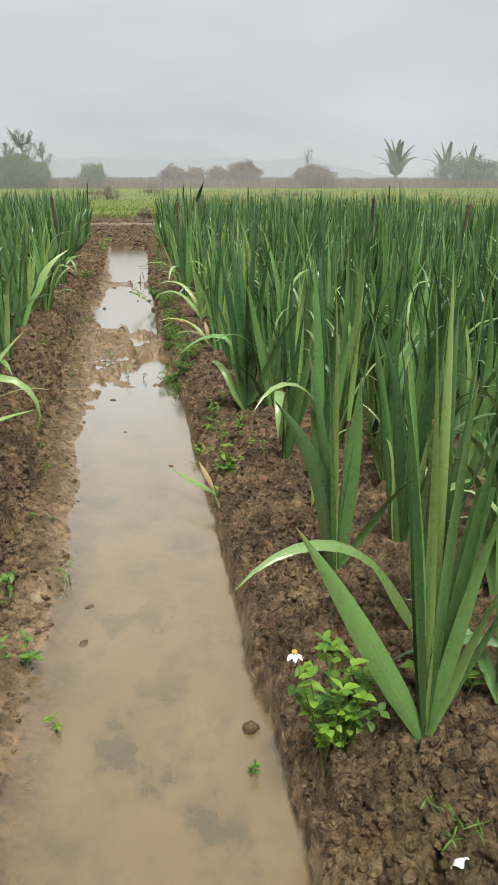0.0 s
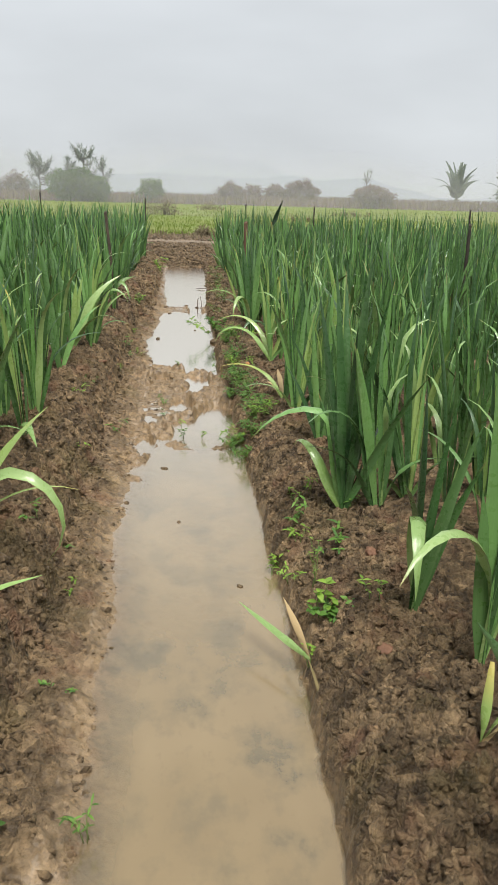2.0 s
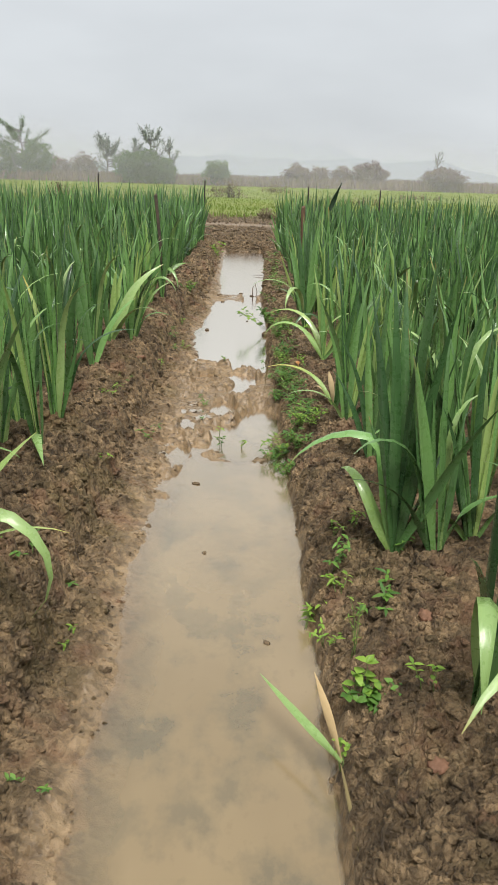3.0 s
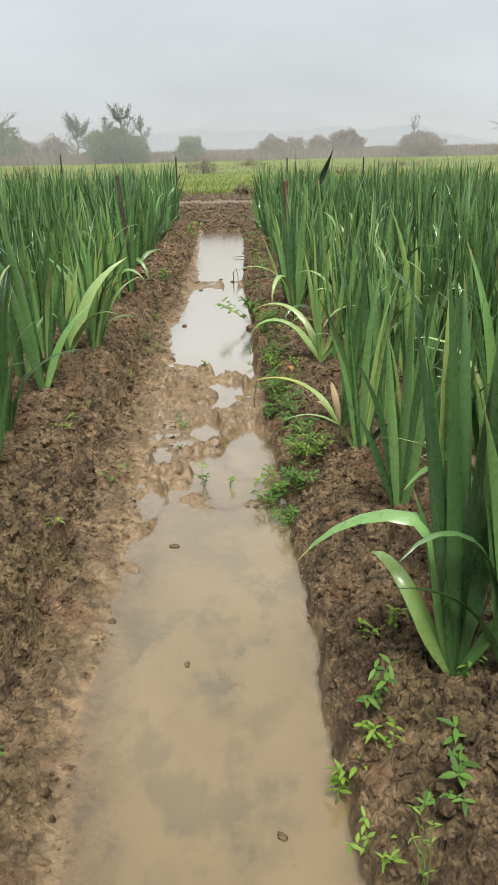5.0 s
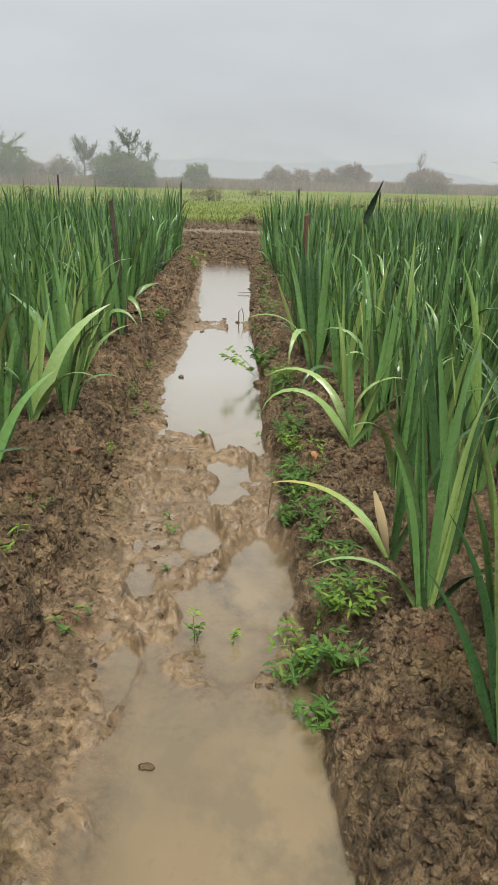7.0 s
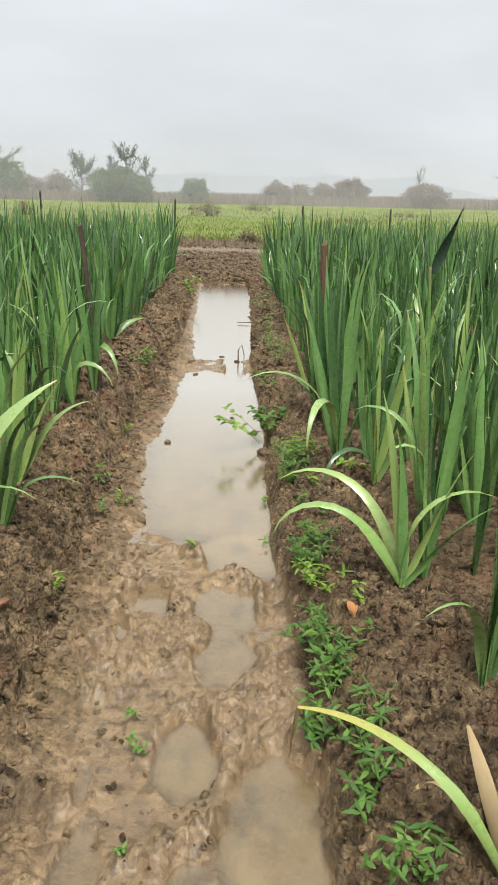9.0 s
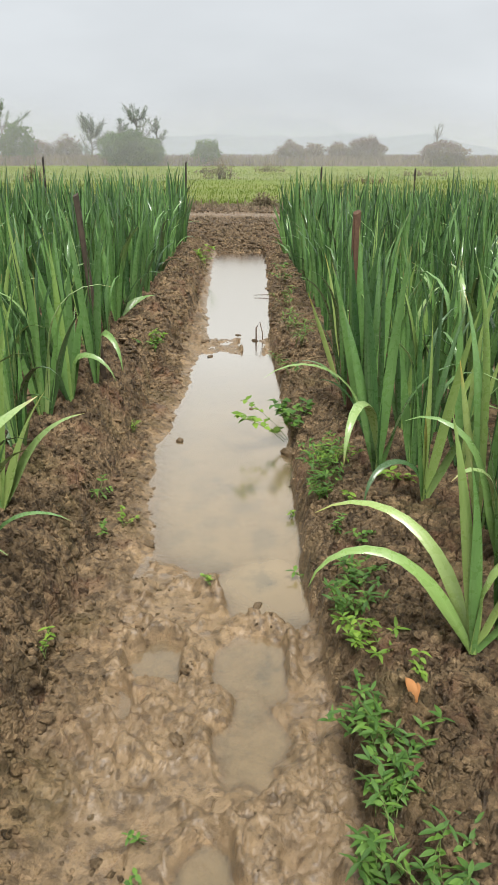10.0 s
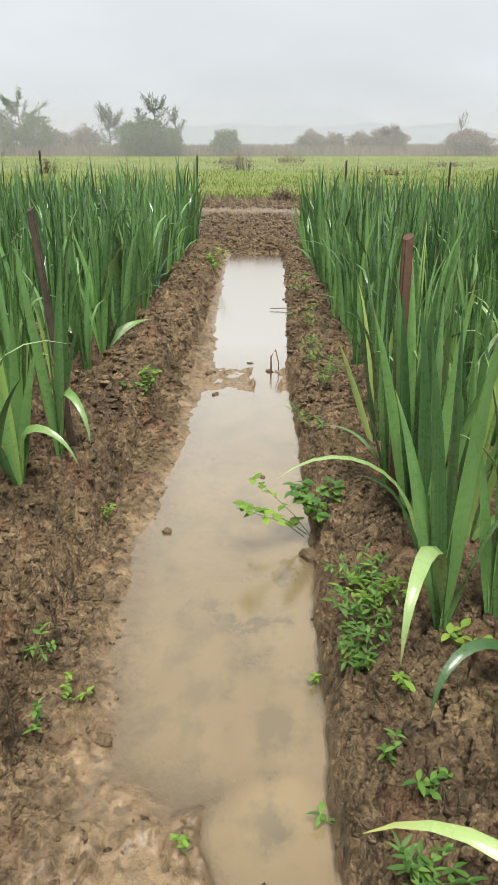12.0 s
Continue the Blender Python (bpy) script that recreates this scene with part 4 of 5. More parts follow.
set_plant(0.68, 6.26, [dict(base=(0, 0, 0), phi=radians(235), lean=radians(12), length=0.985, width=0.028, bend=0.0, cut=0.5), blade(0, 8, 0.7, 0.034), blade(90, 6, 0.78, 0.034), blade(180, 14, 0.62, 0.034, 8, 0.5, 50), spike],
          {4: mat_leaf_dark}, "gladiolus with one dark rolled spike above the rest")


# ---- weeds ----
def tube(g, pts, r0, r1, sides=5):
    pts = [Vector(p) for p in pts]
    n = len(pts)
    verts, uv, faces = [], [], []
    for i, p in enumerate(pts):
        d = (pts[min(i + 1, n - 1)] - pts[max(i - 1, 0)]).normalized()
        a = d.cross(Vector((0.3, 0.9, 0.31))).normalized()
        b = d.cross(a)
        r = r0 + (r1 - r0) * i / (n - 1)
        for j in range(sides):
            q = 2 * PI * j / sides
            verts.append(p + a * r * math.cos(q) + b * r * math.sin(q))
            uv.append((j / sides, i / (n - 1)))
    for i in range(n - 1):
        for j in range(sides):
            k = (j + 1) % sides
            faces.append((i * sides + j, i * sides + k, (i + 1) * sides + k, (i + 1) * sides + j))
    faces.append(tuple(range(sides))[::-1])
    faces.append(tuple((n - 1) * sides + j for j in range(sides)))
    g.add(verts, faces, uv)


def small_leaf(g, p, d, up, length, width, fold=0.25, curl=0.25):
    """A pointed oval leaf from p along d, folded along its midrib."""
    d = Vector(d).normalized()
    side = d.cross(up).normalized() if d.cross(up).length > 1e-3 else Vector((1, 0, 0))
    nrm = side.cross(d).normalized()
    p = Vector(p)
    verts, uv = [], []
    prof = [(0.0, 0.06), (0.25, 0.8), (0.5, 1.0), (0.78, 0.62), (1.0, 0.03)]
    for s, w in prof:
        c = p + d * length * s - nrm * curl * length * s * s
        verts += [c - side * w * width / 2 + nrm * fold * w * width / 2, c, c + side * w * width / 2 + nrm * fold * w * width / 2]
        uv += [(0, s), (0.5, s), (1, s)]
    faces = []
    for i in range(4):
        a = 3 * i
        faces += [(a, a + 1, a + 4, a + 3), (a + 1, a + 2, a + 5, a + 4)]
    g.add(verts, faces, uv)


WEED = random.Random(11)


def weed(x, y, stems=5, tall=0.10, leaf=0.035, wide=0.014, spread_by=0.08, nodes=4, mat=None, label="small green weed growing in the mud", group="weeds on the banks", heading=None, name="weed", reach=None):
    root = tagged(new(name), label, "weed", group)
    z0 = max(ground_z(x, y), 0.0)
    root.matrix_basis = pose(x, y, z0 - 0.006)
    leaf, wide = leaf * 0.68, wide * 0.78
    mat = mat or WEED.choice((mat_weed, mat_weed_dark, mat_weed_dark))
    for _ in range(stems):
        gs, gl = Geo(), Geo()
        a = WEED.uniform(0, 2 * PI) if heading is None else radians(heading) + WEED.uniform(-0.7, 0.7)
        h, r = tall * WEED.uniform(0.5, 1.15), spread_by * WEED.uniform(0.3, 1.1)
        if reach:
            r, h = reach, tall
        ox, oy = WEED.uniform(-0.35, 0.35) * spread_by, WEED.uniform(-0.35, 0.35) * spread_by
        pts = [(ox + math.cos(a) * r * q + WEED.uniform(-0.004, 0.004), oy + math.sin(a) * r * q + WEED.uniform(-0.004, 0.004), h * q ** 0.75) for q in (0, 0.3, 0.6, 0.85, 1.0)]
        tube(gs, pts, 0.0016, 0.0008)
        for k in range(nodes):
            q = (k + 1) / nodes
            i = min(3, int(q * 4 - 1e-6))
            base = Vector(pts[i]).lerp(Vector(pts[i + 1]), q * 4 - i)
            turn = WEED.uniform(0, 2 * PI)
            for side in (0, PI) if k < nodes - 1 else (0, PI, PI / 2):
                b = turn + side + WEED.uniform(-0.5, 0.5)
                d = (math.cos(b), math.sin(b), WEED.uniform(-0.2, 0.9))
                small_leaf(gl, base, d, Vector((WEED.uniform(-0.3, 0.3), WEED.uniform(-0.3, 0.3), 1)), leaf * WEED.uniform(0.5, 1.2) * (0.7 + 0.5 * q), wide * WEED.uniform(0.7, 1.2), WEED.uniform(0.1, 0.5), WEED.uniform(0.1, 0.5))
        stem = part("stem", gs.mesh("stem", mat_stem), root)
        part("foliage", gl.mesh("foliage", mat), stem)
    return root


# creeping narrow-leaved weed along the right bank
for x, y, n, tall, r in [(0.36, 5.03, 8, 0.13, 0.12), (0.28, 4.96, 6, 0.12, 0.10), (0.40, 4.93, 7, 0.12, 0.10), (0.24, 4.85, 4, 0.09, 0.08), (0.40, 5.28, 5, 0.10, 0.08),
                         (0.35, 4.78, 7, 0.10, 0.09), (0.30, 4.68, 4, 0.08, 0.07), (0.35, 5.98, 8, 0.10, 0.10), (0.33, 6.12, 7, 0.09, 0.09), (0.37, 6.30, 7, 0.09, 0.09),
                         (0.36, 6.46, 8, 0.10, 0.09), (0.34, 5.82, 6, 0.12, 0.09), (0.36, 5.66, 7, 0.13, 0.10), (0.38, 5.50, 6, 0.11, 0.09), (0.30, 5.74, 5, 0.07, 0.08),
                         (0.39, 7.36, 8, 0.10, 0.09), (0.42, 7.45, 6, 0.09, 0.08), (0.36, 7.24, 6, 0.09, 0.08), (0.40, 7.60, 5, 0.08, 0.08), (0.38, 6.62, 5, 0.07, 0.07)]:
    weed(x, y, n + 6, tall * 0.8, 0.045, 0.013, r, 4, label="creeping narrow-leaved green weed at the water's edge", group="creeping weeds")
for x, y, n, tall, lf, wd, r in [
        (0.37, 3.56, 4, 0.08, 0.045, 0.016, 0.07), (0.30, 3.43, 4, 0.10, 0.05, 0.015, 0.07), (0.38, 3.42, 3, 0.05, 0.04, 0.012, 0.06), (0.50, 3.36, 3, 0.05, 0.06, 0.018, 0.06),
        (0.57, 3.57, 2, 0.06, 0.045, 0.014, 0.03), (0.40, 3.78, 2, 0.07, 0.04, 0.013, 0.04), (0.46, 3.76, 2, 0.06, 0.04, 0.013, 0.04),
        (0.31, 2.82, 2, 0.06, 0.025, 0.014, 0.03), (0.34, 3.25, 5, 0.08, 0.03, 0.010, 0.08),
        (0.38, 3.12, 4, 0.16, 0.02, 0.005, 0.04), (0.50, 2.88, 2, 0.06, 0.03, 0.012, 0.04), (0.44, 3.28, 2, 0.03, 0.04, 0.012, 0.06),
        (-0.35, 1.85, 4, 0.07, 0.04, 0.018, 0.08), (-0.42, 2.13, 4, 0.09, 0.04, 0.02, 0.08), (-0.46, 2.26, 3, 0.07, 0.04, 0.02, 0.06), (-0.24, 2.30, 3, 0.08, 0.035, 0.007, 0.03),
        (-0.37, 5.05, 3, 0.06, 0.035, 0.014, 0.06), (-0.48, 6.38, 3, 0.06, 0.03, 0.012, 0.05), (-0.15, 5.72, 3, 0.04, 0.025, 0.012, 0.03), (-0.16, 5.86, 2, 0.04, 0.025, 0.01, 0.04),
        (-0.13, 5.45, 2, 0.03, 0.02, 0.01, 0.03), (-0.02, 5.05, 2, 0.08, 0.035, 0.014, 0.02), (0.08, 5.04, 2, 0.05, 0.03, 0.012, 0.02), (-0.03, 5.05, 1, 0.10, 0.035, 0.012, 0.01),
        (-0.52, 9.55, 6, 0.12, 0.05, 0.03, 0.10), (-0.38, 14.1, 8, 0.26, 0.09, 0.05, 0.16), (-0.50, 9.33, 6, 0.10, 0.05, 0.028, 0.10), (0.45, 9.4, 7, 0.18, 0.09, 0.012, 0.12),
        (0.38, 8.95, 5, 0.12, 0.06, 0.014, 0.10), (0.44, 10.0, 6, 0.16, 0.08, 0.014, 0.12), (0.45, 11.0, 6, 0.16, 0.08, 0.02, 0.14), (0.50, 12.2, 6, 0.16, 0.08, 0.03, 0.14),
        (-0.38, 7.21, 3, 0.06, 0.035, 0.014, 0.05), (-0.50, 7.30, 3, 0.08, 0.035, 0.014, 0.05), (-0.44, 7.12, 3, 0.05, 0.03, 0.014, 0.05), (-0.47, 8.2, 3, 0.06, 0.03, 0.014, 0.05),
        (0.45, 7.09, 2, 0.07, 0.04, 0.016, 0.04), (0.36, 6.90, 3, 0.08, 0.035, 0.014, 0.04), (0.62, 7.20, 4, 0.07, 0.05, 0.026, 0.07), (0.26, 6.88, 2, 0.04, 0.035, 0.016, 0.04),
        (0.24, 7.32, 2, 0.05, 0.03, 0.014, 0.03), (-0.04, 6.76, 2, 0.04, 0.025, 0.012, 0.03), (0.43, 6.79, 3, 0.05, 0.04, 0.02, 0.05), (0.46, 6.14, 2, 0.05, 0.04, 0.016, 0.04),
        (-0.58, 5.5, 2, 0.05, 0.03, 0.012, 0.05), (-0.47, 3.6, 3, 0.04, 0.03, 0.014, 0.06), (-0.55, 3.4, 3, 0.04, 0.035, 0.016, 0.07), (-0.40, 3.3, 2, 0.03, 0.03, 0.012, 0.05),
        (-0.52, 4.5, 3, 0.05, 0.03, 0.012, 0.06), (-0.60, 5.2, 3, 0.06, 0.05, 0.016, 0.07), (-0.36, 2.75, 2, 0.03, 0.025, 0.012, 0.04), (-0.22, 1.6, 2, 0.05, 0.03, 0.012, 0.03),
        (0.22, 1.37, 2, 0.05, 0.02, 0.012, 0.02), (0.52, 1.0, 5, 0.05, 0.04, 0.004, 0.04), (0.44, 1.55, 3, 0.05, 0.04, 0.02, 0.05), (0.66, 1.32, 4, 0.06, 0.06, 0.024, 0.08)]:
    weed(x, y, n, tall, lf, wd, r, 3)

# leafy pair on the bank: a lime rosette over a low dark bush
weed(0.40, 2.925, 12, 0.055, 0.036, 0.024, 0.06, 4, mat_weed_dark, "low dark green leafy weed on the bank")
weed(0.368, 2.95, 3, 0.10, 0.046, 0.032, 0.025, 2, mat_weed, "bright lime-green leafy weed on the bank")

# trailing weed that reaches out over the water
weed(0.31, 8.12, 12, 0.12, 0.055, 0.040, 0.10, 4, mat_weed_dark, "leafy weed rooted at the bank's foot", "water weeds")
weed(0.29, 8.12, 3, 0.17, 0.055, 0.040, 0.06, 5, mat_weed, "weed trailing out over the muddy water", "water weeds", 182, reach=0.25)

# flowering weed on the bank
weed(0.375, 1.275, 20, 0.15, 0.036, 0.022, 0.09, 5, mat_weed_dark, "dark green low weed growing round a flowering one", "flowering weeds")
fw = weed(0.365, 1.27, 15, 0.225, 0.036, 0.024, 0.085, 6, mat_weed_lime, "bright green flowering weed with one white blossom", "flowering weeds", name="flowering_weed")
gs, gp = Geo(), Geo()
tube(gs, [(-0.01, 0.0, 0.0), (-0.05, 0.0, 0.14), (-0.08, 0.0, 0.255)], 0.0018, 0.0012)
for k in range(3):
    a = radians(215 + k * 50)
    small_leaf(gp, (-0.08 + 0.005 * math.cos(a), 0.005 * math.sin(a), 0.257), (math.cos(a), math.sin(a), -0.5), Vector((0, 0, 1)), 0.018, 0.011, 0.1, 0.2)
bm = bmesh.new()
bmesh.ops.create_icosphere(bm, subdivisions=2, radius=0.006, matrix=Matrix.Translation((-0.08, 0.0, 0.259)) @ Matrix.Diagonal((1, 1, 0.7, 1)))
cme = bpy.data.meshes.new("flower_centre")
bm.to_mesh(cme)
bm.free()
cme.materials.append(mat_pollen)
part("flower_stalk", gs.mesh("flower_stalk", mat_stem), fw)
part("petals", gp.mesh("petals", mat_petal), fw, "drooping white petals")
part("flower_centre", cme, fw, "yellow flower centre")


# ---- fallen leaves, sticks, clods ----
def fallen(name, x, y, pieces, label, category="leaf", lift=0.0, turn=0, group=""):
    root = tagged(new(name), label, category, group)
    root.matrix_basis = pose(x, y, max(ground_z(x, y), 0.0) + 0.002 + lift, 0, 0, turn)
    for settings, mat in pieces:
        g = Geo()
        g.add(*leaf_shape(**settings))
        part("blade", g.mesh("blade", mat), root)
    return root


split = [blade(92, 84, 0.24, 0.009, 4, 0.3, 70), blade(122, 86, 0.32, 0.022, -4, 0.3, 70), blade(97, 80, 0.26, 0.024, -2, 0.3, 60)]
split[1]["base"] = split[2]["base"] = (-0.008, 0.215, 0.024)
fallen("fallen_leaf", 0.315, 2.575, list(zip(split, (mat_leaf_brown, mat_leaf_silver, mat_leaf_dry))), "split gladiolus leaf, half green half straw, lying at the water's edge")
fallen("withered_sprout", 0.575, 2.29, [(blade(60, 24, 0.17, 0.024, 10, 0.3, 70, 0, 0.4), mat_leaf_turning), (blade(15, 36, 0.19, 0.024, 8, 0.3, 70, 0, 0.3), mat_leaf_pale), (blade(-5, 42, 0.16, 0.026, 12, 0.3, 70, 0, 0.5), mat_leaf_dry)],
       "withered gladiolus sprout with straw-coloured cut leaves", "plant")
fallen("dry_husk", 0.43, 6.04, [(blade(100, 58, 0.075, 0.026, 60, 0.1, 60), mat_husk), (blade(80, 62, 0.06, 0.02, 50, 0.1, 60), mat_husk)], "small curled orange-brown dry husk on mud")
fallen("dry_leaf", 0.44, 5.42, [(blade(40, 80, 0.06, 0.012, 20, 0.3, 80), mat_leaf_dry)], "curled pale dry leaf scrap on cracked mud")
fallen("white_petal", 0.472, 0.914, [(blade(10, 80, 0.035, 0.022, 6, 0.3, 85, 0, 0.5), mat_petal)], "fallen white petal on the soil", "petal", 0.008)


def lump_mesh(name, mat, seed, size):
    r = random.Random(seed)
    bm = bmesh.new()
    bmesh.ops.create_icosphere(bm, subdivisions=3, radius=1.0)
    off = Vector((r.uniform(0, 50), r.uniform(0, 50), 0))
    for v in bm.verts:
        k = 1 + 0.35 * noise.noise(v.co * 1.3 + off) + 0.3 * noise.noise(v.co * 2.6 + off) + 0.25 * noise.noise(v.co * 5.5 + off) + 0.2 * noise.noise(v.co * 11 + off)
        v.co = Vector((v.co.x * size[0], v.co.y * size[1], v.co.z * size[2])) * k
    me = bpy.data.meshes.new(name)
    bm.to_mesh(me)
    bm.free()
    me.polygons.foreach_set("use_smooth", np.ones(len(me.polygons), bool))
    me.materials.append(mat)
    return me


def lump(name, x, y, size, mat, label, category, seed):
    ob = tagged(new(name, lump_mesh(name, mat, seed, size)), label, category)
    ob.matrix_basis = pose(x, y, max(ground_z(x, y), 0.0) + size[2] * 0.2, 0, 0, seed * 37)
    return ob


lump("brick_shard", -0.56, 6.07, (0.028, 0.018, 0.012), mat_brick, "orange brick shard lying on the mud bank", "brick shard", 1)
lump("brick_shard", 0.45, 1.45, (0.012, 0.010, 0.008), mat_brick, "tiny red brick crumb on the bank", "brick shard", 2)
for i, (x, y, q) in enumerate(((0.48, 2.68, 0.022), (0.57, 3.20, 0.020), (0.53, 2.93, 0.016), (0.40, 1.66, 0.007))):
    lump("brick_shard", x, y, (q, q * 0.8, q * 0.8), mat_brick, "dull red brick shard bedded in the bank", "brick shard", 50 + i)
lump("mud_clod", -0.11, 6.12, (0.022, 0.020, 0.016), mat_clod, "dark round wet mud clod on silt", "clod", 3)
lump("mud_clod", -0.245, 8.19, (0.018, 0.016, 0.014), mat_clod, "dark mud clod standing in the water", "clod", 4)
lump("mud_clod", -0.28, 7.11, (0.022, 0.02, 0.014), mat_clod, "dark mud clod at the water's edge", "clod", 5)
lump("mud_clod", 0.29, 8.00, (0.03, 0.045, 0.03), mat_clod, "wet mud lump slumped into the water", "clod", 6)
lump("mud_clod", -0.58, 5.62, (0.05, 0.035, 0.03), mat_clod, "large mud clod on the bank's crest", "clod", 7)
lump("mud_clod", 0.24, 1.52, (0.02, 0.02, 0.015), mat_clod, "small dark mud clod at the water's edge", "clod", 8)
for i, (x, y, s) in enumerate([(-0.16, 6.62, 0.014), (0.10, 6.72, 0.018), (-0.05, 3.9, 0.010), (0.16, 3.35, 0.012), (-0.12, 4.55, 0.016), (-0.17, 2.15, 0.012), (-0.18, 1.95, 0.014), (0.12, 8.7, 0.016), (0.18, 10.4, 0.03), (0.05, 10.6, 0.02), (-0.2, 10.3, 0.03), (-0.15, 9.9, 0.025)]):
    lump("mud_clod", x, y, (s * 1.1, s * 0.7, s * 0.35), mat_clod, "small mud clod half sunk in muddy water", "clod", 20 + i)


def stick(x, y, pts, r, label):
    g = Geo()
    tube(g, pts, r, r * 0.6, 6)
    ob = tagged(new("stick", g.mesh("stick", mat_stem_dead)), label, "stick")
    ob.matrix_basis = pose(x, y, max(ground_z(x, y), 0.0))
    return ob


stick(0.19, 10.35, [(0, 0, 0.0), (0.0, 0.05, 0.10), (0.03, 0.08, 0.14), (0.05, 0.06, 0.06), (0.05, 0.05, -0.01)], 0.006, "bent dead twig standing in the water")
stick(0.36, 12.4, [(0.12, 0, 0.03), (0.0, 0.02, 0.02), (-0.14, 0.03, 0.015)], 0.006, "dead stalk lying across the bank")
stick(-0.45, 5.12, [(0, 0, 0.006), (0.06, -0.03, 0.01), (0.10, -0.06, 0.006)], 0.003, "thin straw on the mud")

# loose crumbs on both banks
base = bmesh.new()
bmesh.ops.create_icosphere(base, subdivisions=1, radius=1.0)
iv = np.array([v.co[:] for v in base.verts])
fi = np.array([[v.index for v in f.verts] for f in base.faces])
base.free()
R = np.random.RandomState(9)


def crumbs(count, x0, x1, y0, y1, smin, smax, share=0.25):
    x, y = R.uniform(x0, x1, count), y0 + (y1 - y0) * R.uniform(0, 1, count) ** 1.25
    z, silt = land(x, y)
    keep = (silt < 0.5) | (R.uniform(0, 1, count) < share * (fbm(x * 6, y * 6, 2, 87) > 0.5))
    keep &= z > -0.002
    x, y, z = x[keep], y[keep], z[keep]
    n = len(x)
    s = smin + (smax - smin) * R.uniform(0, 1, n) ** 2.5
    shape = s[:, None] * R.uniform(0.6, 1.3, (n, 3)) * np.array([1, 1, 0.7])
    jit = 1 + R.uniform(-0.42, 0.42, (n, len(iv), 1))
    v = iv[None] * jit * shape[:, None, :]
    a = R.uniform(0, 6.28, n)[:, None]
    vx = v[:, :, 0] * np.cos(a) - v[:, :, 1] * np.sin(a)
    vy = v[:, :, 0] * np.sin(a) + v[:, :, 1] * np.cos(a)
    P = np.stack([vx + x[:, None], vy + y[:, None], v[:, :, 2] + (z - 0.1 * s)[:, None]], 2).reshape(-1, 3)
    F = (fi[None] + (np.arange(n) * len(iv))[:, None, None]).reshape(-1, 3)
    return P, F


CLODS = []
for seed in range(12):
    base = bmesh.new()
    bmesh.ops.create_icosphere(base, subdivisions=2, radius=1.0)
    off = Vector((seed * 7.3, seed * 3.1, 0))
    for v in base.verts:
        v.co *= 1 + 0.55 * noise.noise(v.co * 1.2 + off) + 0.40 * noise.noise(v.co * 2.6 + off) + 0.25 * noise.noise(v.co * 5.5 + off)
    CLODS.append(np.array([v.co[:] for v in base.verts]))
    clod_faces = np.array([[v.index for v in f.verts] for f in base.faces])
    base.free()


def clods(count, x0, x1, y0, y1, smin, smax, wet=False):
    """Irregular flattened clods bedded in the bank, or strewn in patches over the wet silt."""
    x, y = R.uniform(x0, x1, count), y0 + (y1 - y0) * R.uniform(0, 1, count) ** 1.2
    z, silt = land(x, y)
    keep = (z > -0.004) & (silt >= 0.1) & (fbm(x * 5, y * 5, 2, 91) > 0.50 - 0.18 * (x < -0.28)) if wet else (silt < 0.4) & (z > 0.01)
    x, y, z = x[keep], y[keep], z[keep]
    n = len(x)
    s = smin + (smax - smin) * R.uniform(0, 1, n) ** 2.2
    shape = np.array(CLODS)[R.randint(0, len(CLODS), n)] * (s[:, None] * R.uniform(0.6, 1.6, (n, 3)) * np.array([1, 1, 0.75]))[:, None, :]
    a, b = R.uniform(0, 6.28, n)[:, None], R.uniform(-0.5, 0.5, n)[:, None]
    vx, vz = shape[:, :, 0] * np.cos(b) - shape[:, :, 2] * np.sin(b), shape[:, :, 0] * np.sin(b) + shape[:, :, 2] * np.cos(b)
    vy = shape[:, :, 1]
    V = np.stack([vx * np.cos(a) - vy * np.sin(a) + x[:, None], vx * np.sin(a) + vy * np.cos(a) + y[:, None], vz + (z - 0.05 * s)[:, None]], 2).reshape(-1, 3)
    return V, (clod_faces[None] + (np.arange(n) * shape.shape[1])[:, None, None]).reshape(-1, 3)


for lo, hi, many, big in ((0.31, 0.66, 5200, 0.012), (-0.90, -0.40, 7200, 0.015)):
    P1, F1 = clods(many, lo, hi, 0.9, 9.5, 0.005, big)
    P2, F2 = crumbs(2200, lo, hi, 0.9, 11, 0.002, 0.007)
    P, F = np.concatenate([P1, P2]), np.concatenate([F1, F2 + len(P1)])
    tagged(new("mud_crumbs", mesh_of("mud_crumbs", P.tolist(), F.tolist(), mat_mud)), "crumbled lumps of wet brown clay on the bank", "clods", kind="stuff")


for lo, hi in ((0.33, 0.70), (-0.76, -0.33)):
    P, F = crumbs(3200, lo, hi, 9.0, 16.6, 0.008, 0.034)
    tagged(new("mud_crumbs", mesh_of("mud_crumbs", P.tolist(), F.tolist(), mat_mud, smooth_shade=False)), "crumbled lumps of wet brown clay on the bank", "clods", kind="stuff")

P1, F1 = crumbs(5500, -0.9, 1.0, 16.4, 19.6, 0.012, 0.042)
P2, F2 = crumbs(3600, -1.6, 1.8, 21.3, 25.6, 0.015, 0.06)
P, F = np.concatenate([P1, P2]), np.concatenate([F1, F2 + len(P1)])
tagged(new("mud_crumbs", mesh_of("mud_crumbs", P.tolist(), F.tolist(), mat_clod)), "dark clods on the earth bank across the furrow's end", "clods", kind="stuff")

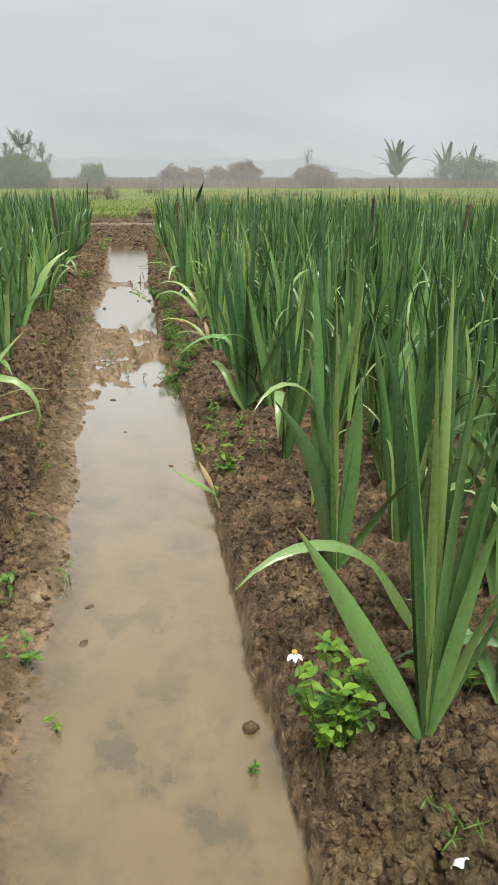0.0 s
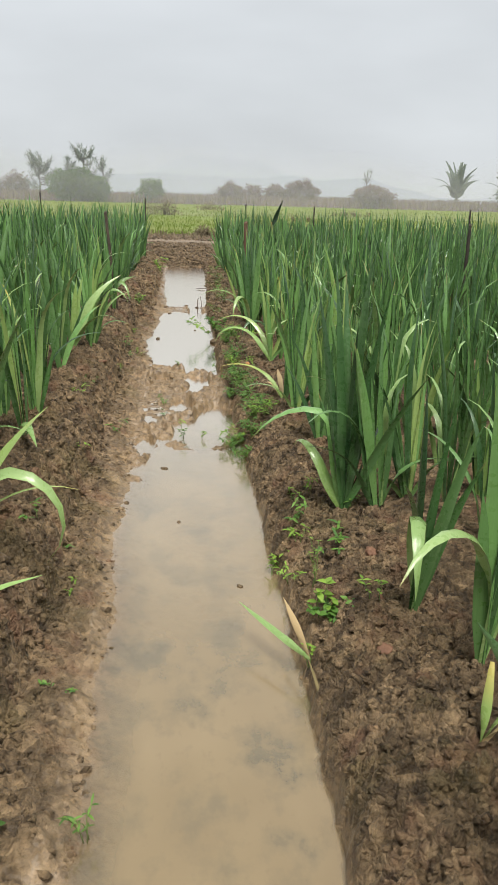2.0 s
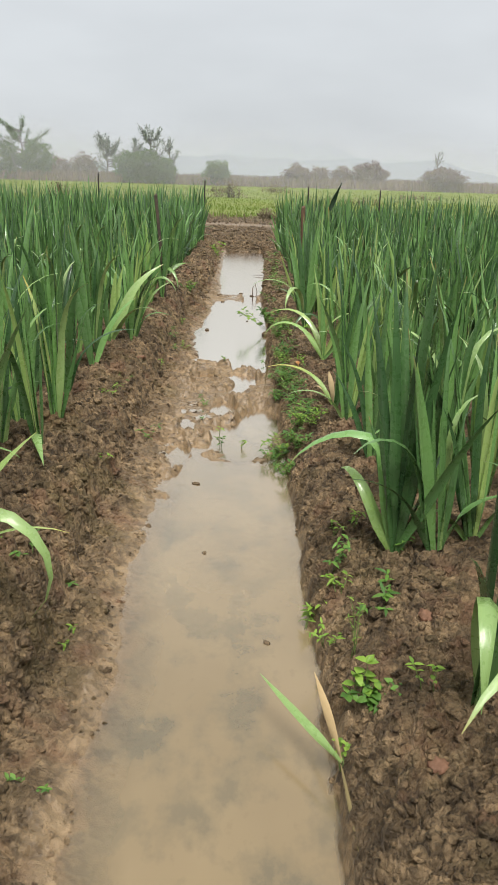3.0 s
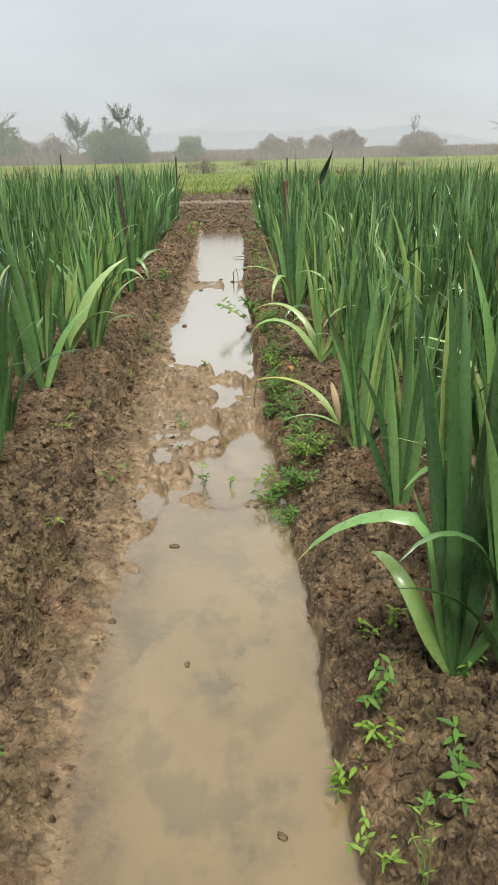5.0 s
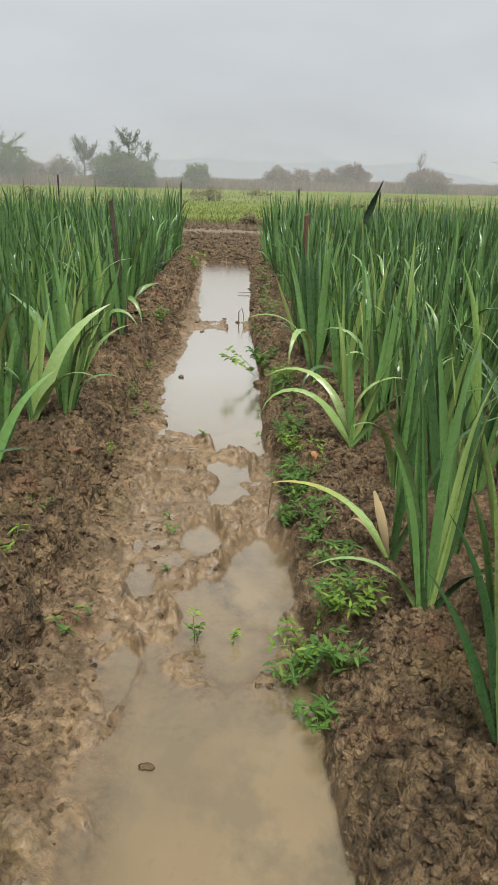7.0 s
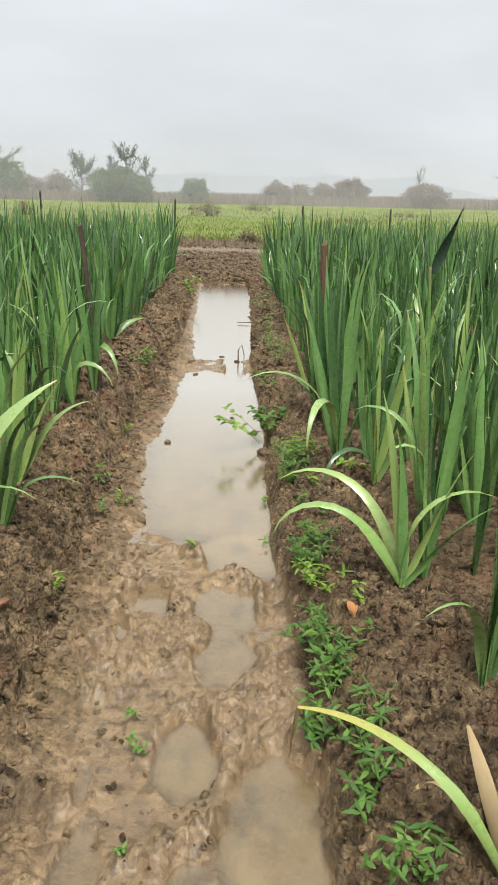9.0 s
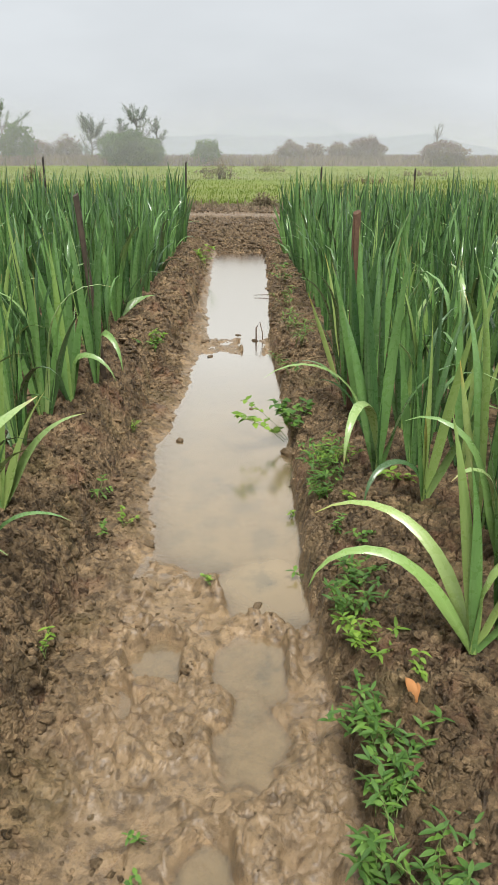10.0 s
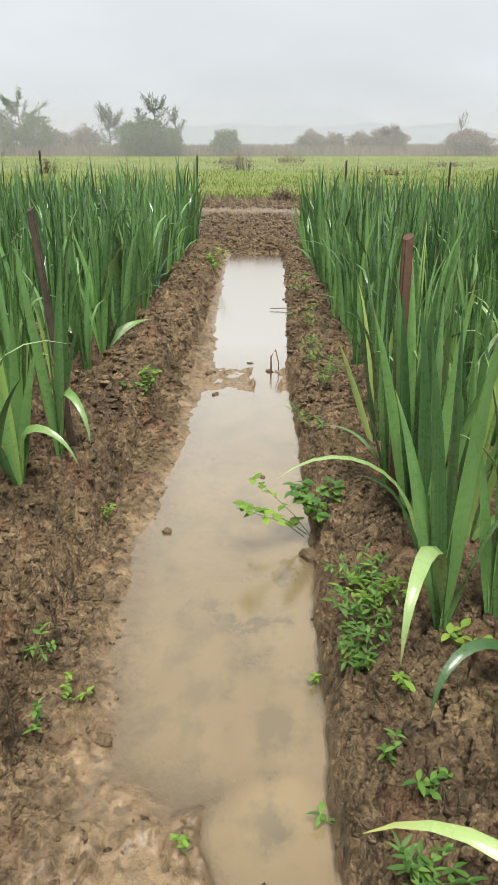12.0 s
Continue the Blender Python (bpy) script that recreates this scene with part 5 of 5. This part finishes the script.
P1, F1 = crumbs(9000, -0.34, 0.32, 4.0, 10.8, 0.002, 0.008)
P2, F2 = crumbs(6500, -0.48, -0.24, 0.9, 9.5, 0.002, 0.011, 0.5)
P, F = np.concatenate([P1, P2]), np.concatenate([F1, F2 + len(P1)])
me = mesh_of("mud_crumbs", P.tolist(), F.tolist(), mat_mud, smooth_shade=False)
at = me.attributes.new("silt", "FLOAT", "POINT")
at.data.foreach_set("value", np.full(len(me.vertices), 0.35, np.float32))
tagged(new("mud_crumbs", me), "dark wet crumbs scattered over the silt", "clods", kind="stuff")
P, F = clods(2600, -0.48, 0.30, 0.9, 9.5, 0.003, 0.011, True)
tagged(new("mud_clods", mesh_of("mud_clods", P.tolist(), F.tolist(), mat_mud)), "small dark clods strewn over the wet silt", "clods", kind="stuff")

# ---- stakes ----
def stake(x, y, top, r, lean_x, lean_y, mat, label, name="stake"):
    """A rough four-sided stake driven into the bed; lean is the shift of its top."""
    z0 = ground_z(x, y) - 0.05
    bm = bmesh.new()
    bmesh.ops.create_cube(bm, size=1.0)
    bmesh.ops.subdivide_edges(bm, edges=[e for e in bm.edges if abs(e.verts[0].co.z - e.verts[1].co.z) > 0.5], cuts=9)
    bmesh.ops.bevel(bm, geom=[e for e in bm.edges if abs(e.verts[0].co.z - e.verts[1].co.z) > 0.05], offset=0.18, segments=2, affect="EDGES")
    h = top - z0
    for v in bm.verts:
        q = v.co.z + 0.5
        k = 1 + 0.18 * noise.noise(Vector((x * 7, y * 5, q * 9)) + v.co * 0.7)
        v.co = Vector((v.co.x * 2 * r * k * (1.0 - 0.1 * q) + lean_x * q, v.co.y * 2 * r * k + lean_y * q, q * h + (0.012 * (v.co.x + v.co.y) if q > 0.95 else 0)))
    me = bpy.data.meshes.new("stake")
    bm.to_mesh(me)
    bm.free()
    me.materials.append(mat)
    ob = tagged(new(name, me), label, "stake", "stakes in the beds")
    ob.matrix_basis = pose(x, y, z0)
    return ob


stake(0.585, 8.12, 1.095, 0.018, -0.015, 0.0, mat_wood_red, "reddish-brown square wooden stake in the bed")
stake(-0.645, 8.47, 1.15, 0.014, -0.09, 0.05, mat_wood, "dark brown weathered wooden stake in the bed")
stake(2.55, 7.75, 1.13, 0.014, 0.0, 0.0, mat_dark, "thin dark stake standing among the leaves")
stake(3.62, 8.0, 1.06, 0.014, 0.10, 0.0, mat_wood_red, "thin rust-brown leaning stake among the leaves")
stake(-0.68, 15.8, 1.30, 0.012, 0.02, 0.0, mat_dark, "thin dark stake at the bed's end")
stake(-2.45, 15.0, 1.36, 0.012, 0.0, 0.0, mat_dark, "thin dark stake standing among the leaves")
stake(2.52, 15.6, 1.22, 0.012, 0.0, 0.0, mat_dark, "thin dark stake standing among the leaves")
stake(1.22, 15.6, 1.24, 0.012, 0.0, 0.0, mat_dark, "thin dark stake standing among the leaves")
stake(4.6, 13.0, 1.24, 0.012, -0.03, 0.0, mat_dark, "thin dark stake standing among the leaves")

# ---- field and distance ----
def field_blades(name, count, xr, y0, y1, hmin, hmax, width, mat, label, bias=1.6, category="grass"):
    y = y0 + (y1 - y0) * R.uniform(0, 1, count) ** bias
    x = R.uniform(-1, 1, count) * xr(y)
    keep = fbm(x * 0.35, y * 0.35, 3, 55) > R.uniform(0.2, 0.6, count)
    x, y = x[keep], y[keep]
    n = len(x)
    z = land(x, y)[0]
    h, a = R.uniform(hmin, hmax, n), R.uniform(0, 6.28, n)
    lx, ly = R.uniform(-0.45, 0.45, n) * h, R.uniform(-0.45, 0.45, n) * h
    w = width * R.uniform(0.6, 1.3, n)
    cx, cy = np.cos(a) * w / 2, np.sin(a) * w / 2
    V = np.stack([np.stack([x - cx * 0.6, y - cy * 0.6, z - 0.02], 1), np.stack([x + cx * 0.6, y + cy * 0.6, z - 0.02], 1),
                  np.stack([x + cx + lx * 0.4, y + cy + ly * 0.4, z + h * 0.6], 1), np.stack([x - cx + lx * 0.4, y - cy + ly * 0.4, z + h * 0.6], 1),
                  np.stack([x + lx, y + ly, z + h], 1)], 1).reshape(-1, 3)
    o = np.arange(n) * 5
    F4 = np.stack([o, o + 1, o + 2, o + 3], 1).tolist()
    F3 = np.stack([o + 3, o + 2, o + 4], 1).tolist()
    U = np.tile(np.array([[0, 0], [1, 0], [1, 0.6], [0, 0.6], [0.5, 1]]), (n, 1))
    return tagged(new(name, mesh_of(name, V.tolist(), F4 + F3, mat, U)), label, category, kind="stuff")


field_blades("field_grass", 90000, lambda y: 6 + 0.62 * y, 25.5, 86, 0.04, 0.12, 0.022, mat_grass, "low yellow-green crop and grass of the open field", 1.9)
field_blades("dry_reeds", 60000, lambda y: 80 + 0 * y, 88, 106, 0.5, 1.35, 0.12, mat_reed, "band of dry brown reeds at the field's edge", 1.0, "reeds")
field_blades("dark_weeds", 500, lambda y: 1.9 + 0 * y, 21.5, 25.8, 0.05, 0.18, 0.05, mat_bush_brown, "dry stubble on the cross bank", 1.0, "weeds")


def foliage(g, rng_, centre, radii, count, size, hole=0.6):
    """Many small leaves in a cloud with an uneven outline."""
    off = Vector((rng_.uniform(0, 99), rng_.uniform(0, 99), 0))
    made, count, size = 0, int(count * 2.2), size * 0.66
    while made < count:
        d = Vector((rng_.gauss(0, 1), rng_.gauss(0, 1), rng_.gauss(0, 1))).normalized()
        lim = 1.0 + 0.45 * noise.noise(d * 2.2 + off) + 0.2 * noise.noise(d * 5 + off)
        q = rng_.uniform(0.35, 1.0) ** 0.5 * lim
        p = Vector((centre[0] + d.x * radii[0] * q, centre[1] + d.y * radii[1] * q, centre[2] + d.z * radii[2] * q))
        made += 1
        if noise.noise(p * 1.1 + off) < -hole:
            continue
        small_leaf(g, p, (rng_.uniform(-1, 1), rng_.uniform(-1, 1), rng_.uniform(-0.4, 0.9)), Vector((0.1, 0.2, 1)), 1.6 * size * rng_.uniform(0.6, 1.3), size * 0.9)


def bush(name, x, y, w, h, mat, label, count=900, size=0.3, seed=1, parts=1):
    r = random.Random(seed)
    root = tagged(new(name), label, "bush" if name != "tree" else "tree", "distant bushes")
    z0 = ground_z(x, y)
    root.matrix_basis = pose(x, y, z0 - 0.05)
    gs, gl = Geo(), Geo()
    for k in range(5):
        a = r.uniform(0, 6.28)
        tube(gs, [(0.1 * math.cos(a), 0.1 * math.sin(a), 0), (0.15 * w * math.cos(a), 0.15 * w * math.sin(a), h * 0.4), (0.3 * w * math.cos(a), 0.3 * w * math.sin(a), h * 0.75)], 0.07, 0.02)
    for k in range(parts):
        cx = 0 if parts == 1 else (k / (parts - 1) - 0.5) * w * 0.6
        hh = h * (1 if parts == 1 else r.uniform(0.75, 1.0))
        count = int(count * 1.3)
        foliage(gl, r, (cx, 0, hh * 0.5), (w / 2 / (1 if parts == 1 else 1.7), w / 2 / (1 if parts == 1 else 1.7), hh * 0.5), count // parts, size)
    part("stem", gs.mesh("stem", mat_bark), root)
    part("crown", gl.mesh("crown", mat), root)
    return root


def spray_tree(x, y, h, w, limbs, mat, label, seed, size=0.3, leaves=16):
    """A thin tree: a tapered trunk with rising limbs that end in plumes of leaves."""
    r = random.Random(seed)
    root = tagged(new("tree"), label, "tree", "distant trees")
    root.matrix_basis = pose(x, y, ground_z(x, y) - 0.05)
    gt, gl = Geo(), Geo()
    tube(gt, [(0, 0, 0), (0.05 * w, 0, h * 0.35), (0.0, 0.1, h * 0.7), (0.06 * w, 0, h * 0.96)], 0.13, 0.04, 6)
    plumes = [[Vector((0.0, 0.1, h * 0.7)), Vector((0.04 * w, 0.05, h * 0.85)), Vector((0.06 * w, 0, h))]]
    for k in range(limbs):
        a, q = r.uniform(0, 6.28), r.uniform(0.2, 0.8)
        s = Vector((0.03 * w, 0.05, h * q))
        e = s + Vector((math.cos(a) * w * 0.5 * r.uniform(0.5, 1), math.sin(a) * w * 0.4, h * r.uniform(0.12, 0.36)))
        m = (s + e) / 2 + Vector((0, 0, -0.07 * h))
        tube(gt, [s, m, e], 0.07, 0.025, 5)
        plumes.append([s.lerp(m, 0.6), m, e])
    for line in plumes:
        for _ in range(leaves * 4):
            q = r.uniform(0, 2) ** 0.8
            i = min(1, int(q))
            p = line[i].lerp(line[i + 1], min(1, q - i)) + Vector((r.gauss(0, 0.16), r.gauss(0, 0.16), r.gauss(0, 0.13)))
            d = (line[i + 1] - line[i]).normalized() + Vector((r.uniform(-1, 1), r.uniform(-1, 1), r.uniform(-0.4, 0.6)))
            small_leaf(gl, p, d, Vector((0.1, 0.2, 1)), 1.3 * size * r.uniform(0.5, 1.3), size * 0.32)
    part("trunk", gt.mesh("trunk", mat_bark), root)
    part("crown", gl.mesh("crown", mat), root)
    return root


def palm(x, y, h, reach, fronds, mat, label, seed):
    """A short-trunked palm: some fronds stand upright in the heart, the others arch out."""
    r = random.Random(seed)
    root = tagged(new("palm"), label, "palm", "distant palms")
    root.matrix_basis = pose(x, y, ground_z(x, y) - 0.05)
    gt = Geo()
    tube(gt, [(0, 0, 0), (0.05, 0, h * 0.5), (0, 0, h)], 0.30, 0.20, 8)
    part("trunk", gt.mesh("trunk", mat_bark), root)
    for k in range(fronds):
        a = 2.4 * k + r.uniform(-0.2, 0.2)
        q0 = k / (fronds - 1)
        lean, droop, long = 0.04 + 0.62 * q0, 0.15 + 1.1 * q0, reach * (1.0 - 0.18 * q0) * r.uniform(0.9, 1.08)
        g, pts, at_ = Geo(), [Vector((0, 0, h))], Vector((0, 0, h))
        for i in range(8):
            th = lean + droop * (i / 7) ** 1.6
            at_ = at_ + Vector((math.sin(th) * math.cos(a), math.sin(th) * math.sin(a), math.cos(th))) * (long / 8)
            pts.append(at_.copy())
        tube(g, pts, 0.06, 0.015, 4)
        for i in range(1, 9):
            d = (pts[i] - pts[i - 1]).normalized()
            side = d.cross(Vector((math.sin(a), -math.cos(a), 0.15))).normalized()
            across = d.cross(side).normalized()
            for j in range(7):
                p = pts[i - 1].lerp(pts[i], j / 7)
                for sg in (-1, 1):
                    small_leaf(g, p, d * 1.0 + across * sg * 1.0 + Vector((0, 0, -0.45)), side, reach * 0.17 * (1.35 - i / 7.5), 0.085, 0.1, 0.3)
        part("frond", g.mesh("frond", mat), root)
    return root


def dry_stand(x, y, w, h, count, label, seed):
    """A loose stand of dead stalks with ragged leaves, uneven in height."""
    r = random.Random(seed)
    root = tagged(new("dry_weeds"), label, "weeds", "dry weeds in the field")
    root.matrix_basis = pose(x, y, ground_z(x, y) - 0.04)
    gs, gl = Geo(), Geo()
    for _ in range(count):
        px, py = r.gauss(0, 0.26) * w, r.gauss(0, 0.2) * w
        tall = h * r.uniform(0.35, 1.0) * math.exp(-(px / (0.55 * w)) ** 2)
        lx, ly = r.uniform(-0.3, 0.3) * tall, r.uniform(-0.3, 0.3) * tall
        tube(gs, [(px, py, 0), (px + lx * 0.4, py + ly * 0.4, tall * 0.6), (px + lx, py + ly, tall)], 0.012, 0.005, 4)
        for _ in range(7):
            q = r.uniform(0.15, 1.0)
            small_leaf(gl, (px + lx * q, py + ly * q, tall * q), (r.uniform(-1, 1), r.uniform(-1, 1), r.uniform(-0.3, 0.8)), Vector((0.1, 0.2, 1)), 0.22 * r.uniform(0.5, 1.3) * max(h, 0.5), 0.05)
    part("stalks", gs.mesh("stalks", mat_bush_brown), root)
    part("foliage", gl.mesh("foliage", mat_bush_brown), root)
    return root


bush("bush", -3.1, 90, 2.9, 2.6, mat_bush, "round dark green bush at the field's edge", 1200, 0.28, 1)
bush("bush", -10.8, 88, 5.6, 3.6, mat_bush, "broad dense green bush at the field's edge", 2600, 0.30, 2, 3)
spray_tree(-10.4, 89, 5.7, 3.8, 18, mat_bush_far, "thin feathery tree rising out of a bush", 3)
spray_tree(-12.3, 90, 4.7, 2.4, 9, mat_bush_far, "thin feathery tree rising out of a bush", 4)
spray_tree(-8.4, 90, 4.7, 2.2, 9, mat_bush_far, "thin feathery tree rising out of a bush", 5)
spray_tree(-16.2, 94, 5.3, 4.2, 26, mat_bush_far, "thin tree with pale haze painted into its leaves", 6)
spray_tree(-25.5, 92, 6.6, 7.5, 22, mat_bush, "spreading leafy tree in the mist", 7, 0.30, 30)
bush("bush", -25.5, 91, 6.5, 4.6, mat_bush, "leafy bush in the mist", 1800, 0.32, 8, 2)
bush("bush", -20.5, 95, 5.0, 3.0, mat_bush_red, "low grey-brown bush in the mist", 1100, 0.3, 9, 2)
bush("bush", 6.0, 92, 3.2, 2.4, mat_bush_red, "low reddish-brown bush at the field's edge", 900, 0.28, 10)
bush("bush", 10.4, 96, 4.6, 2.6, mat_reed, "rusty dry bush at the field's edge", 1100, 0.28, 11, 2)
bush("bush", 15.0, 95, 4.2, 3.0, mat_bush_red, "dome-shaped grey-brown bush in the mist", 1200, 0.28, 12)
bush("bush", 22.4, 90, 4.8, 2.5, mat_bush_red, "dark brown bush at the field's edge", 1300, 0.28, 13)
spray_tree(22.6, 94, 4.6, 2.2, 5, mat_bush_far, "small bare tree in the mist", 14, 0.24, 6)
palm(33.2, 92, 1.4, 4.6, 13, mat_bush_far, "palm with an upright heart, haze painted into its grey-green fronds", 15)
palm(40.4, 94, 1.4, 4.2, 12, mat_bush_far, "palm beside a thicket, haze painted into its grey-green fronds", 16)
palm(44.0, 95, 1.2, 4.0, 12, mat_bush_far, "palm beside a thicket, haze painted into its grey-green fronds", 17)
bush("bush", 42.5, 91, 8.0, 3.9, mat_bush_far, "green thicket with pale haze painted into its leaves", 1800, 0.3, 18, 3)
dry_stand(-0.7, 46, 1.7, 1.15, 46, "stand of dry brown stalks in the field", 19)
dry_stand(-1.9, 58, 1.3, 0.8, 30, "low dry brown weeds in the field", 24)
dry_stand(2.4, 62, 2.2, 0.9, 46, "low dry brown weeds in the field", 20)
dry_stand(-9.6, 42, 0.9, 1.0, 26, "dark stand of dead stalks in the field", 21)
dry_stand(0.75, 24.4, 0.9, 0.42, 46, "dark dead weeds on an earth heap", 22)
dry_stand(11.5, 52, 3.6, 0.55, 60, "low dry brown weeds in the field", 23)
dry_stand(6.0, 40, 2.0, 0.45, 36, "low dry brown weeds in the field", 25)

# translucent upright sheets added to stand in for haze over the field
def haze_sheet_material(name, dense, high):
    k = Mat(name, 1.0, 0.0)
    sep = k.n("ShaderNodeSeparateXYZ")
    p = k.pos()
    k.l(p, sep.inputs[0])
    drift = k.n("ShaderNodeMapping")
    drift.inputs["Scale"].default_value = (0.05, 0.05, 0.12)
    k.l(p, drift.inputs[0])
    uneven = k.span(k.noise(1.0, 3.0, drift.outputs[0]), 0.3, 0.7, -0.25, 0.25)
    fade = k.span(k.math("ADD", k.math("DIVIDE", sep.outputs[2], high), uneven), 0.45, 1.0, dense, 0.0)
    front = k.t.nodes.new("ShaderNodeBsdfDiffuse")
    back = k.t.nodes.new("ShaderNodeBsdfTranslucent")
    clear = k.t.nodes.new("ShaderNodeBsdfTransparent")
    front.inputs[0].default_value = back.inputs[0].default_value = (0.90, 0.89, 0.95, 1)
    haze_mix, veil = k.t.nodes.new("ShaderNodeMixShader"), k.t.nodes.new("ShaderNodeMixShader")
    k.l(front.outputs[0], haze_mix.inputs[1])
    k.l(back.outputs[0], haze_mix.inputs[2])
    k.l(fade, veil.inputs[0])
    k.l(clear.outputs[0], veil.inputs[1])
    k.l(haze_mix.outputs[0], veil.inputs[2])
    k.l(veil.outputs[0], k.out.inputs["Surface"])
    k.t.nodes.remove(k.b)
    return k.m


# two haze sheets, the farther one denser
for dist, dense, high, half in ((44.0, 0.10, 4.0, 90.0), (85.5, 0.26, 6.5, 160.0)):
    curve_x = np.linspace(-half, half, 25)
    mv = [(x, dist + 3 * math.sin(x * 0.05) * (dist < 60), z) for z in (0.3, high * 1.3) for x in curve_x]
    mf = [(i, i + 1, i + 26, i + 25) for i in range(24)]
    tagged(new("haze_sheet", mesh_of("haze_sheet", mv, mf, haze_sheet_material("haze_sheet", dense, high))), "translucent sheet standing in for haze over the wet field", "mist", kind="structure")

# flat hill outlines that glow evenly in the colour of haze
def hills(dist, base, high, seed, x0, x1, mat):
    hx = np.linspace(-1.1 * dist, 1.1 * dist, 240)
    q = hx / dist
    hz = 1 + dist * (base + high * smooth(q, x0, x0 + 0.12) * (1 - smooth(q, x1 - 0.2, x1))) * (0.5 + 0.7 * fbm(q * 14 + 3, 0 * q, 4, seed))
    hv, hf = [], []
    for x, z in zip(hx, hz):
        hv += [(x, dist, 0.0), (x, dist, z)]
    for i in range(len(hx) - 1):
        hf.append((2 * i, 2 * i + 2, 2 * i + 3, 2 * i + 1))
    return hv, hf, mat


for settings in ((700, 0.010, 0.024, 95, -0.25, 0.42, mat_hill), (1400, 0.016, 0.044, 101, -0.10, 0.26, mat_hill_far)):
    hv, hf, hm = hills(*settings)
    tagged(new("backdrop_hills", mesh_of("backdrop_hills", hv, hf, hm)), "low hill outlines glowing pale with painted haze", "hills", kind="structure")
